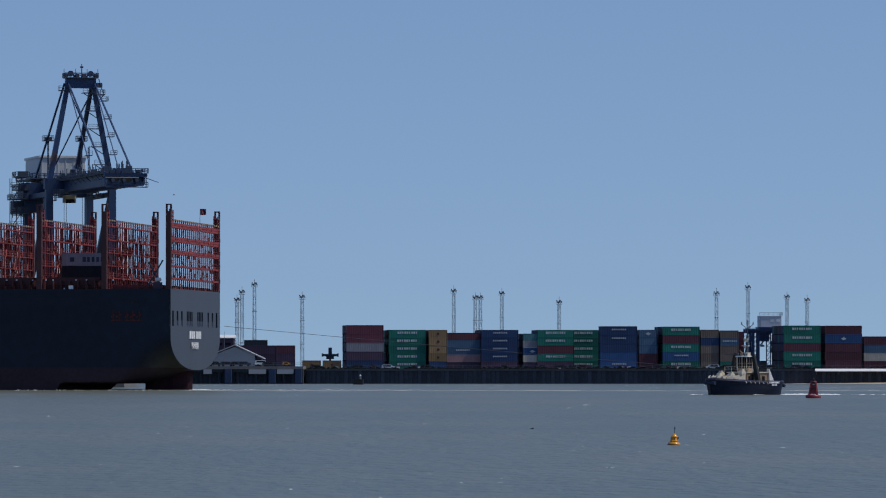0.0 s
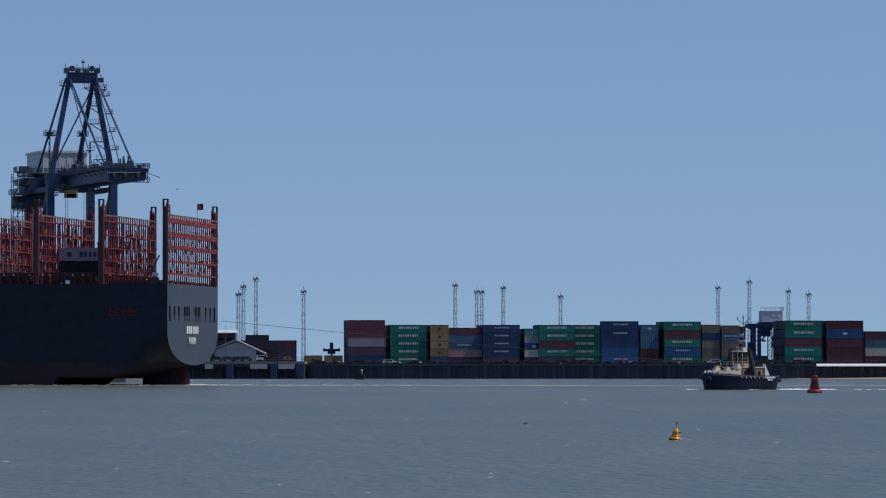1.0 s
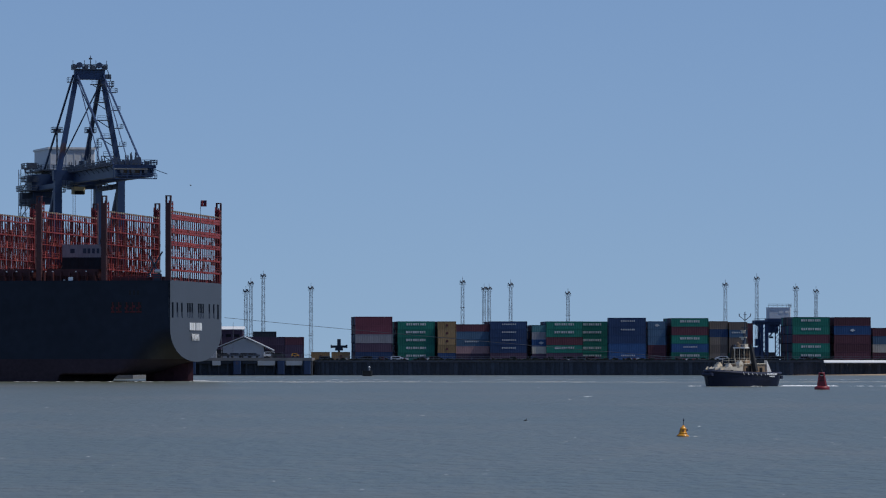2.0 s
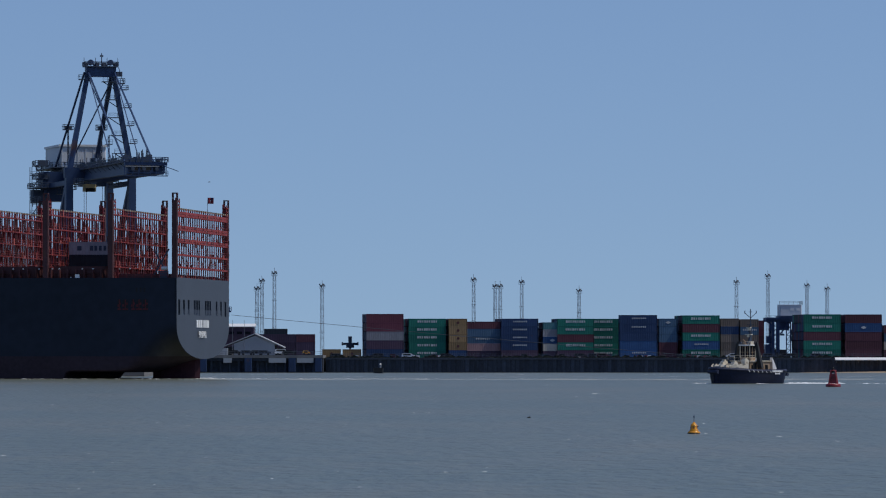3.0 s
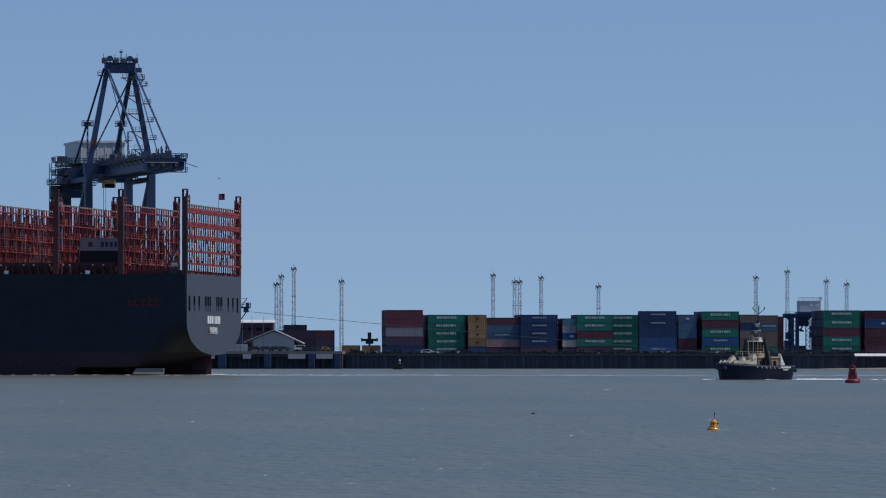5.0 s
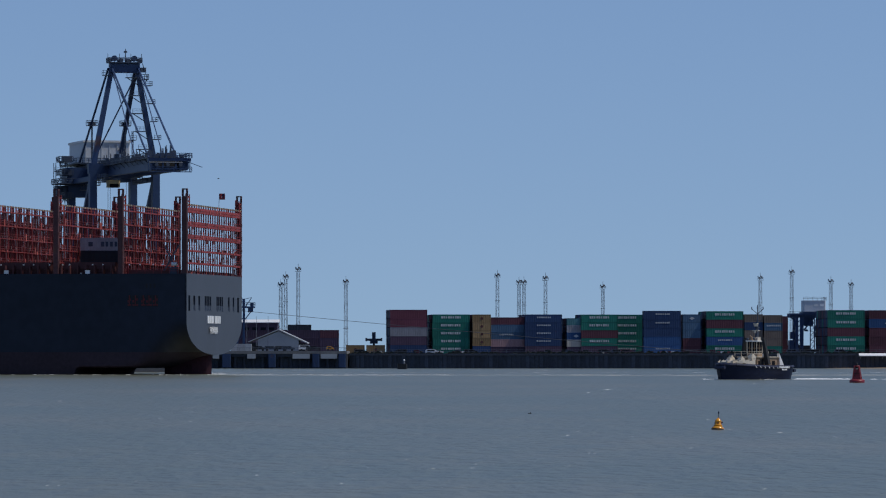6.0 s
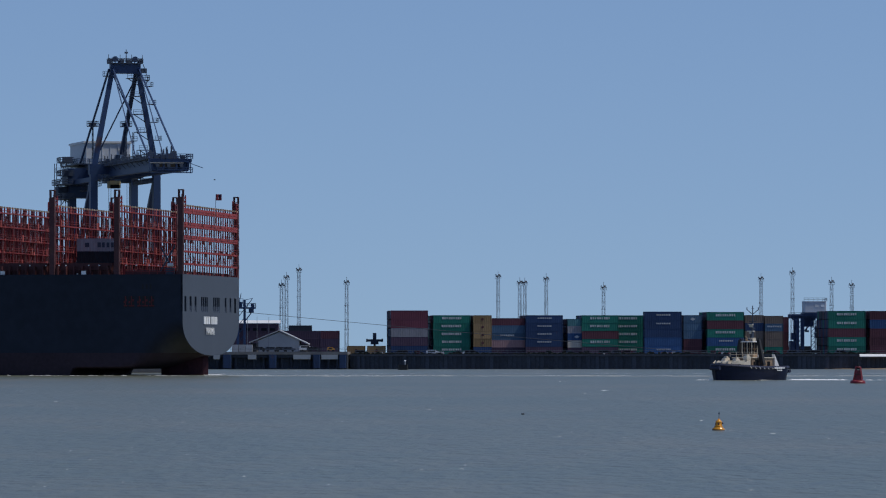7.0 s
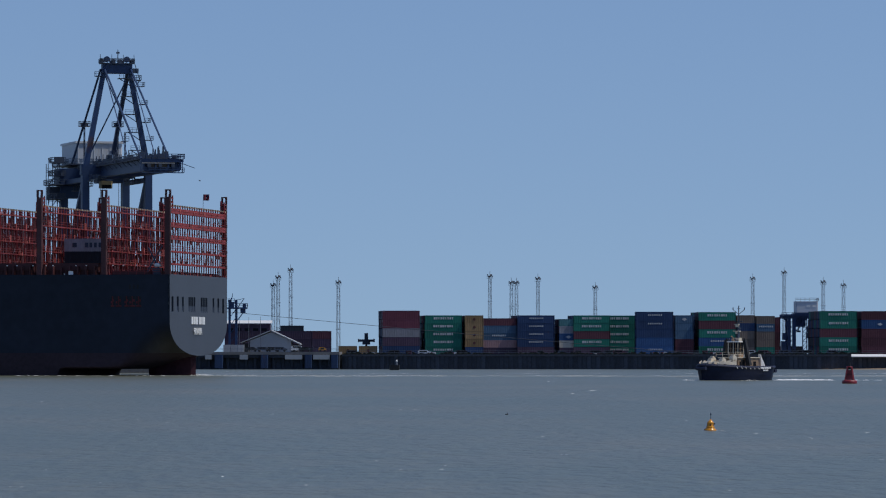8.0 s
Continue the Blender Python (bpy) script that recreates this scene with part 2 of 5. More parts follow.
for i in range(900):
    x = -29 + rnd.random() * 240
    h = 0.1 + rnd.random() ** 2.5 * (0.75 + 0.35 * math.sin(x * 0.21))
    w = 0.5 + rnd.random() * 1.6
    y = QUAY_Y - 1.1 + rnd.random() * 1.6
    z = QUAY_TOP + 0.1
    weed.add([(x - w, y, z - 0.5), (x + w, y - 0.2, z - 0.5), (x + w * 0.6, y, z + h * 0.6), (x, y - 0.1, z + h), (x - w * 0.5, y + 0.2, z + h * 0.5),
              (x, y + 0.7, z - 0.4)], [(0, 1, 2), (0, 2, 3), (0, 3, 4), (1, 5, 2), (2, 5, 3), (3, 5, 4), (4, 5, 0)])
tagged(part("weed_and_rubble", weed, M["weed"]), "dark scrubby weed and rubble along the quay edge", "weed", kind="stuff")
fence = Shape().rail([(-28, QUAY_Y + 3, QUAY_TOP), (230, QUAY_Y + 3, QUAY_TOP)], 1.3, 0.09, 3.0)
tagged(part("quay_rail", fence, M["galv"]), "thin steel handrail along the quay edge", "rail", kind="structure")

# small beach at the foot of the wall
s = Shape()
n = 24
v, f = [], []
for i in range(n + 1):
    x = 108 + i * 8
    grow = min(1, i / 9.0) ** 0.7
    v += [(x, QUAY_Y - 1.2, -0.3 + 1.1 * grow), (x, QUAY_Y - 6 - 14 * grow, -0.25 + 0.25 * grow), (x, QUAY_Y - 8 - 30 * grow, -0.6)]
    if i:
        k = 3 * i
        f += [(k - 3, k - 2, k + 1, k), (k - 2, k - 1, k + 2, k + 1)]
s.add(v, f)
tagged(part("beach", s, M["sand"], smooth=True), "narrow strip of sandy beach below the quay", "beach", kind="structure")

# ---- container ship ----
BEAM, DECK = 30.65, 22.4


def smooth_step(a, b, x):
    t = min(1.0, max(0.0, (x - a) / (b - a)))
    return t * t * (3 - 2 * t)


def ship_section(x):
    """Half outline of the hull x metres ahead of the transom: keel height, height where the side becomes straight, half breadth."""
    keel = 4.4 - 3.0 * smooth_step(0, 12, x)
    knee = keel + 7.6 - 6.5 * smooth_step(1, 12, x)
    keel -= 10.4 * smooth_step(24.6, 28.5, x)
    knee -= 10.4 * smooth_step(24.6, 28.5, x)
    half = BEAM * (1 - smooth_step(300, 402, x) ** 1.4 * 0.985)
    return keel, knee, half


def ship_hull(low, high):
    """The shell between two heights as a mesh of stations."""
    xs = [0, 1, 2, 3.5, 5, 7, 9, 11, 14, 18, 20, 21, 22, 23, 24, 25, 26, 27, 28, 31, 35, 40, 48, 58, 75, 100, 160, 240, 300, 320, 340, 355, 370, 382, 392, 399]
    m = 40
    sh = Shape()
    rows = []
    for x in xs:
        keel, knee, half = ship_section(x)
        bend = 2.15 + 6 * smooth_step(3, 14, x)
        row = []
        lo = max(low, keel)
        for j in range(m + 1):
            z = lo + (high - lo) * (j / m) ** 1.5
            t = max(0.0, (knee - z) / (knee - keel))
            row.append((x, half * max(0.0, 1 - min(1, t) ** bend) ** (1 / bend), z))
        rows.append(row)
    for side in (1, -1):
        k = len(sh.v)
        for row in rows:
            sh.v += [(x, y * side, z) for x, y, z in row]
        for i in range(len(xs) - 1):
            for j in range(m):
                a, b, c, d = k + i * (m + 1) + j, k + (i + 1) * (m + 1) + j, k + (i + 1) * (m + 1) + j + 1, k + i * (m + 1) + j + 1
                sh.f.append((a, d, c, b) if side == 1 else (a, b, c, d))
    return sh


def build_ship(m):
    ship = thing("container_ship", m, "huge dark-hulled container ship with grey transom and empty red lashing bridges", "ship")
    hull = part("hull", ship_hull(5.0, DECK), M["hull"], ship, "dark navy painted steel hull", True)
    part("boot_topping", ship_hull(-9.3, 5.0), M["boot"], ship, "dull dark red underwater hull", True)
    deck = Shape()
    xs = [0.3, 100, 300, 320, 340, 355, 370, 382, 392, 398]
    ring = [(x, ship_section(x)[2] - 0.05) for x in xs] + [(x, 0.05 - ship_section(x)[2]) for x in xs[::-1]]
    deck.prism(ring, DECK - 0.25, DECK - 0.03)
    part("deck", deck, M["hatch_red"], ship, "dull red steel weather deck")
    # mooring deck floor and bulkhead behind the transom openings, near-black for their shade
    part("mooring_deck", Shape().box(0.4, 9, -BEAM + 0.4, BEAM - 0.4, 13.9, 14.2), M["dark"], ship)
    part("bulkhead", Shape().box(9, 9.3, -BEAM + 0.4, BEAM - 0.4, 14.2, DECK - 0.3), M["dark"], ship)
    # transom: lower curved plate, then bands and pillars round the openings
    t = Shape()
    lower = []
    for j in range(25):
        z = 4.4 + (14.2 - 4.4) * (j / 24) ** 1.6
        tt = max(0.0, (12.0 - z) / (12.0 - 4.4))
        lower.append((BEAM * max(0.0, 1 - tt ** 2.15) ** (1 / 2.15), z))
    k = len(t.v)
    for j in range(25):
        y, z = lower[j]
        t.v += [(-0.29 + 0.25 * y / BEAM, y, z), (-0.29, 0, z), (-0.29 + 0.25 * y / BEAM, -y, z)]
        if j:
            a = k + 3 * j
            t.f += [(a - 3, a, a + 1, a - 2), (a - 2, a + 1, a + 2, a - 1)]
    t.box(-0.05, 0.35, -BEAM, BEAM, 17.6, DECK + 0.1)
    slots = [(0.030, 0.062), (0.118, 0.150), (0.204, 0.236)]
    slots += [(0.316 + i * 0.031, 0.340 + i * 0.031) for i in range(4)]
    slots += [(0.528 + i * 0.031, 0.552 + i * 0.031) for i in range(4)]
    slots += [(0.738, 0.768), (0.826, 0.856), (0.912, 0.944)]
    edge = 0.0
    for a, b in slots + [(1.0, 1.0)]:
        t.box(-0.05, 0.35, BEAM - 2 * BEAM * a, BEAM - 2 * BEAM * edge, 14.2, 17.6)
        edge = b
    part("transom", t, M["transom"], ship, "blue-grey painted transom with mooring slots")
    for a, b in slots[1:13]:
        y = BEAM - BEAM * (a + b)
        part("fairlead", Shape().box(0.0, 0.3, y - 0.7, y + 0.7, 14.21, 14.5, c=0.1).tube((0.12, y - 0.45, 14.5), (0.12, y - 0.45, 15.5), 0.2, 10)
             .tube((0.12, y + 0.45, 14.5), (0.12, y + 0.45, 15.5), 0.2, 10), M["crane_grey"], ship, "grey roller fairlead in the slot")
    part("skeg", Shape().add([(18, 0.9, 1.6), (18, -0.9, 1.6), (45, 6, 1.6), (45, -6, 1.6), (20.4, 0.9, -0.6), (20.4, -0.9, -0.6), (45, 6, -7), (45, -6, -7)],
                             [(0, 2, 6, 4), (1, 5, 7, 3), (0, 4, 5, 1)]), M["boot"], ship)
    rud = Shape()
    rud.prism([(0.7, 0), (1.8, 0.45), (5, 0.95), (9.6, 1.0), (11.3, 0.6), (11.6, 0), (11.3, -0.6), (9.6, -1.0), (5, -0.95), (1.8, -0.45)], -7.5, 4.3)
    part("rudder", rud, M["rudder"], ship, "dull dark red rudder cutting the water")
    # the name: brand word as plain bars, home port in letters
    for i in range(3):
        part("name_bar", Shape().box(-0.42, -0.05, 9.6 - i * 2.3 - 1.9, 9.6 - i * 2.3, 11.5, 13.2), M["white"], ship, "white painted bar of the name")
    for i in range(5):
        part("name_bar", Shape().box(-0.42, -0.05, 1.9 - i * 1.35 - 1.05, 1.9 - i * 1.35, 11.5, 13.2), M["white"], ship, "white painted bar of the name")
    cu = bpy.data.curves.new("home_port", "FONT")
    cu.body, cu.size, cu.align_x, cu.extrude, cu.offset = "PANAMA", 2.15, "CENTER", 0.03, 0.045
    cu.materials.append(M["white"])
    ob = new("home_port", cu)
    ob.parent = ship
    ob.matrix_basis = Matrix(((0, 0, -1, -0.50), (-1, 0, 0, 3.2), (0, 1, 0, 9.2), (0, 0, 0, 1)))
    tagged(ob, "white painted home port lettering")
    # side openings of the mooring deck, closed panels painted near-black as shade
    for i, (x, w) in enumerate([(6.4, 1.2), (7.8, 1.3), (9.3, 0.9), (10.9, 1.3), (12.5, 0.8)]):
        o = part("side_opening", Shape().box(x, x + w, BEAM - 0.2, BEAM + 0.02, 15.1, 17.6), M["dark"], ship)
        part("frame_post", Shape().box(x + w * 0.5 - 0.1, x + w * 0.5 + 0.1, BEAM - 0.1, BEAM + 0.06, 15.6, 17.6).box(x, x + w, BEAM - 0.1, BEAM + 0.06, 15.3, 15.6).box(x + 0.1, x + w * 0.4, BEAM - 0.1, BEAM + 0.05, 16.4, 16.9).box(x + w * 0.7, x + w, BEAM - 0.1, BEAM + 0.05, 16.0, 16.5), M["post_red"], o)
    # vent slots likewise as panels in the shade colour
    for i in range(3):
        part("vent_slot", Shape().box(7.0 + i * 0.9, 7.4 + i * 0.9, BEAM - 0.1, BEAM + 0.02, 19.2, 20.2), M["dark"], ship)
    for x in (22.0, 40.5, 57):
        p = part("draft_panel", Shape().box(x, x + 1.0, BEAM - 0.6, BEAM - 0.2, DECK - 0.02, DECK + 0.8), M["white"], ship, "small white panel at the deck edge")
    # flag
    pole = part("flagstaff", Shape().tube((-0.4, -0.6, DECK - 0.2), (-0.9, -0.6, 41.0), 0.05, 8), M["galv"], ship)
    fl = Shape()
    for i in range(6):
        a0, a1 = -0.95 - 0.1 * math.sin(i * 1.1), -0.95 - 0.1 * math.sin(i * 1.1 + 1.1)
        fl.add([(a0 - i * 0.22, -0.6 + 0.25 * math.sin(i * 1.3), 41.0), (a1 - (i + 1) * 0.22, -0.6 + 0.25 * math.sin(i * 1.3 + 1.3), 41.0),
                (a1 - (i + 1) * 0.22, -0.6 + 0.25 * math.sin(i * 1.3 + 1.3), 39.6), (a0 - i * 0.22, -0.6 + 0.25 * math.sin(i * 1.3), 39.6)], [(0, 1, 2, 3)])
    f1 = part("flag", fl, M["flag_red"], ship, "red, white and blue ensign at the stern")
    md = f1.modifiers.new("cloth", "SOLIDIFY")
    md.thickness = 0.04
    part("flag_quarter", Shape().box(-2.2, -1.65, -0.75, -0.45, 40.4, 40.98), M["flag_blue"], f1)
    part("flag_quarter", Shape().box(-1.6, -1.05, -0.75, -0.45, 39.9, 40.4), M["white"], f1)
    # lashing bridges and hatch covers between them
    bays = [0.5, 15.0, 29.7, 44.4, 59.1]
    for i, x in enumerate(bays):
        lashing_bridge(ship, x, i)
    for i, x in enumerate(bays):
        for j in range(6):
            y = -28.2 + j * 9.45
            if i:
                part("hatch_cover", Shape().box(x - 13.2, x - 1.4, y, y + 9.2, DECK - 0.02, DECK + (2.6 if i > 1 else 0.9), c=0.15), M["hatch_red"], ship)
        if i == 1:
            part("side_rail", Shape().rail([(x - 13, BEAM - 0.3, DECK), (x, BEAM - 0.3, DECK)], 1.1, 0.09, 1.8), M["bridge_red"], ship)
        if i > 1:
            co = Shape()
            for j in range(7):
                co.box(x - 12.6 + j * 1.9, x - 12.3 + j * 1.9, BEAM - 2.3, BEAM - 0.5, DECK - 0.02, DECK + 1.9)
            co.box(x - 13, x - 1, BEAM - 2.3, BEAM - 1.9, DECK + 1.0, DECK + 1.9)
            part("coaming_stay", co, M["hatch_red"], ship)
            part("side_rail", Shape().rail([(x - 14, BEAM - 0.3, DECK), (x, BEAM - 0.3, DECK)], 1.1, 0.06, 1.8), M["hatch_red"], ship)
    # small white boxes for the pale flecks along the deck edge
    fleck_mesh = Shape().box(-0.14, 0.14, -0.1, 0.1, 0, 0.26).mesh("deck_lamp", M["white"])
    rl = random.Random(14)
    for k in range(22):
        x = 3 + k * 2.6 + rl.uniform(-0.8, 0.8)
        part("deck_lamp", fleck_mesh, None, ship, at=pose(x, BEAM - 0.45 - rl.random() * 1.2, DECK + rl.choice([0.0, 1.9, 1.9])))
    # gangway and mooring gear at the last bay's side
    g = Shape()
    g.beam((2.3, BEAM - 1.5, DECK + 0.6), (5.2, BEAM - 1.5, DECK + 6.0), 0.3)
    g.beam((5.4, BEAM - 1.5, DECK + 0.6), (2.0, BEAM - 1.5, DECK + 6.4), 0.3)
    g.box(2.2, 4.2, BEAM - 2.2, BEAM - 1.0, DECK - 0.02, DECK + 1.5, c=0.2)
    part("stern_davit", g, M["crane_grey"], ship)
    part("liferaft", Shape().tube((2.4, BEAM - 1.1, DECK + 2.1), (3.6, BEAM - 1.1, DECK + 2.1), 0.42, 10), M["white"], ship, "white liferaft canister")
    return ship


box_cache = {}
LEVELS = [25.0, 27.75, 30.6, 33.5, 36.6]
lash_post = None


def lashing_bridge(ship, x, i):
    """One transverse bridge: platforms as the body, upright posts, end towers, rails."""
    global lash_post
    top = LEVELS[-1]
    body = Shape()
    for z in LEVELS:
        body.box(x - 0.45, x + 0.35, -BEAM + 0.4, BEAM - 0.4, z - (0.6 if z > 33 else 0.42) * (0.45 if i else 1.0), z)
    lb = part("lashing_bridge", body, M["bridge_red"], ship, "red steel lashing bridge of posts and walkways")
    if lash_post is None:
        p = Shape()
        p.box(-0.11, 0.11, -0.18, 0.18, DECK - 0.02, top + 1.0)
        p.box(-0.2, 0.2, -0.28, 0.28, DECK - 0.02, DECK + 0.5)
        lash_post = [p.mesh("post", M["post_red"]), p.mesh("post", M["bridge_red"])]
    for k in range(24):
        y = -BEAM + 1.7 + k * (2 * BEAM - 3.4) / 23
        # two posts in three take the shade-toned red, the third the plain red
        part("post", lash_post[0 if k % 3 else 1], None, lb, at=pose(x - 0.3, y, 0))
        if i > 2 or (i and k % 2):
            part("post", lash_post[0], None, lb, at=pose(x + 0.35, y + 1.2, (0.4, -1.6, -3.0)[k % 3] if i > 1 else -2.4))
    for k in range(24):
        y = -BEAM + 1.7 + k * (2 * BEAM - 3.4) / 23
        cap = Shape().box(-0.22, 0.22, -0.24, 0.24, 0, 0.35) if k == 0 and i == 0 else None
        if cap:
            box_cache["cap"] = cap.mesh("post_cap", M["cream"])
        part("post_cap", box_cache["cap"], None, lb, at=pose(x - 0.3, y, top + 1.0))
    for z in LEVELS:
        r = Shape()
        for h in (0.5, 1.0):
            r.beam((x - 0.44, -BEAM + 0.6, z + h), (x - 0.44, BEAM - 0.6, z + h), 0.07)
            r.beam((x - 0.44, BEAM - 0.6, z), (x - 0.44, BEAM - 0.6, z + h), 0.08)
        part("handrail", r, M["bridge_red"], lb)
    for z in LEVELS[2:] if i == 0 else ():
        part("toe_board", Shape().box(x - 0.5, x - 0.42, -BEAM + 1.4, BEAM - 1.4, z, z + 0.55), M["bridge_red"], lb)
    rr = random.Random(i)
    if i:
        for k in range(5):
            y = -24 + k * 10 + rr.random() * 2
            s1 = 1 if k % 2 else -1
            part("brace", Shape().beam((x + 0.2, y, DECK), (x + 0.2, y + 5.5 * s1, 33.4), 0.2), M["bridge_red"], lb)
            part("brace", Shape().beam((x + 0.2, y + 5, DECK), (x + 0.2, y + 5 - 5.5 * s1, 33.4), 0.18), M["bridge_red"], lb)
            # main posts in the same shade-toned paint
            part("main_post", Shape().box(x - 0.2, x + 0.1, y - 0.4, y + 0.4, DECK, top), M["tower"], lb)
        for k in range(12):
            y = -BEAM + 2 + rr.random() * 57
            z = LEVELS[rr.randrange(4)] if k < 5 else rr.choice([DECK, 25.0])
            part("lashing_bin", Shape().box(x - 0.35, x, y, y + 0.5 + rr.random(), z, z + 0.7 + rr.random() * 1.6), M["hatch_red"], lb)
    else:
        for k in range(14):
            y = -BEAM + 2 + rr.random() * 57
            z = LEVELS[rr.randrange(1, 4)] - 0.28
            part("lamp_box", Shape().box(x - 0.4, x, y, y + 0.8, z - 0.9, z, c=0.1), M["hatch_red"], lb)
    if i:
        # inner posts carry the dark tone of a shadowed second row
        dim = Shape()
        for k in range(23):
            y = -BEAM + 3.0 + k * (2 * BEAM - 3.4) / 23
            dim.beam((x + 0.9, y, DECK), (x + 0.9, y, rr.uniform(27.0, 34.0)), 0.22)
            if k % 2:
                dim.beam((x + 0.9, y, DECK + rr.uniform(0, 3)), (x + 0.9, y + rr.choice([-4.5, 4.5]), rr.uniform(30, 34)), 0.16)
        part("inner_frame", dim, M["tower"], lb, "inner posts and braces of the walkway toned dark as in shade", kind="stuff")
    # small bright plates stand for sunlit highlights along the walkways
    lit_bits = Shape()
    for k in range(130 if i else 60):
        y = -BEAM + 1.5 + rr.random() * 58
        z = rr.choice([DECK] + LEVELS)
        lit_bits.box(x - 0.58, x - 0.5, y, y + rr.choice([0.14, 0.2, 0.5]), z - (0.3 if z > DECK else 0.0), z + rr.choice([0.25, 0.4, 1.3]))
    part("lashing_plate", lit_bits, M["lash_orange"], lb, "lashing plates and stowed turnbuckles painted as sunlit red", kind="stuff")
    rods = Shape()
    for k in range(40):
        y = -BEAM + 2 + rr.random() * 56
        z = LEVELS[rr.randrange(4)]
        rods.beam((x - 0.47, y, z), (x - 0.47, y + rr.choice([-1.6, 1.6]), z + 1.6 + rr.random()), 0.09)
    bright = Shape()
    for k in range(60):
        y = -BEAM + 2 + rr.random() * 56
        z = rr.choice([DECK + 0.1] + LEVELS[:4])
        if k % 3:
            rods.beam((x - 0.5, y, z), (x - 0.5, y + rr.uniform(-0.3, 0.3), z + 1.4 + rr.random()), 0.08)
            rods.box(x - 0.55, x - 0.2, y + 0.3, y + 0.6, z, z + 0.5)
        else:
            bright.box(x - 0.6, x - 0.48, y, y + 0.16, z + 0.5, z + 0.75 + rr.random() * 0.4)
    part("turnbuckle_rack", bright, M["rod_steel"], lb, "bare steel turnbuckles hung on the rails", kind="stuff")
    part("lashing_rod", rods, M["hatch_red"], lb, "dark lashing rods stowed on the walkways", kind="stuff")
    for side in (1, -1):
        t = Shape()
        y0, y1 = (BEAM - 1.3, BEAM - 0.1) if side > 0 else (-BEAM + 0.1, -BEAM + 1.3)
        t.box(x - 0.6, x + 0.6, y0, y1, DECK - 0.02, 39.6, c=0.08)
        for yy in (y0, y1 - 0.18):
            t.box(x - 0.6, x - 0.35, yy, yy + 0.18, 39.6, 41.0)
            t.box(x + 0.35, x + 0.6, yy, yy + 0.18, 39.6, 41.0)
        t.box(x - 0.6, x + 0.6, y0, y1, 41.0, 41.25)
        yi = y0 - 2.4 if side > 0 else y1 + 1.2
        cage = Shape().box(x - 0.5, x - 0.3, yi, yi + 0.4, top, 40.0).box(x + 0.3, x + 0.5, yi, yi + 0.4, top, 40.2)
        for z in (37.4, 38.3, 39.2):
            cage.box(x - 0.55, x + 0.55, min(yi, y1), max(yi + 0.4, y0), z, z + 0.22)
            cage.beam((x - 0.45, yi + 0.2, z + 0.2), (x + 0.45, yi + 0.2, z + 0.8), 0.14)
        for z in (24.5, 28, 31, 34):
            t.box(x - 0.68, x - 0.55, y0 + 0.2, y1 - 0.2, z, z + 0.8)
        # tower colour holds the shade of its near side
        part("end_tower", t, M["tower"], lb, "weathered end tower toned dark as its shaded side")
        part("tower_cage", cage, M["bridge_red"], lb, "red open ladder cage beside the tower")


ship = build_ship(pose(-52.1, 1230.3, 0, 0, 0, 170.6))


# ---- shipping containers ----
def corrugated(L, H, W=2.44):
    """The ribbed box of a container, its long side along x, standing on z = 0."""
    sh = Shape()
    n = 16 if L > 8 else 8
    ring, step = [], (L - 0.4) / n
    for side in (-1, 1):
        x = -L / 2 + 0.2
        pts = []
        for i in range(n):
            for f, d in ((0.0, 0.0), (0.25, 0.0), (0.4, 0.022), (0.85, 0.022)):
                pts.append((side * -(x + (i + f) * step) if side > 0 else x + (i + f) * step, side * (W / 2 - 0.02 - d)))
        ring += pts
    sh.prism(ring, 0.16, H - 0.1)
    return sh


def container_frame(L, H, W=2.44):
    sh = Shape()
    for sx in (-1, 1):
        for sy in (-1, 1):
            x, y = sx * (L / 2 - 0.1), sy * (W / 2 - 0.08)
            sh.box(x - 0.1, x + 0.1, y - 0.08, y + 0.08, 0, H)
        sh.box(sx * (L / 2 - 0.1) - 0.09, sx * (L / 2 - 0.1) + 0.09, -W / 2 + 0.16, W / 2 - 0.16, 0.16, H - 0.1)
    for sy in (-1, 1):
        y = sy * (W / 2 - 0.06)
        sh.box(-L / 2 + 0.2, L / 2 - 0.2, y - 0.06, y + 0.06, 0, 0.16)
        sh.box(-L / 2 + 0.2, L / 2 - 0.2, y - 0.06, y + 0.06, H - 0.1, H)
    return sh


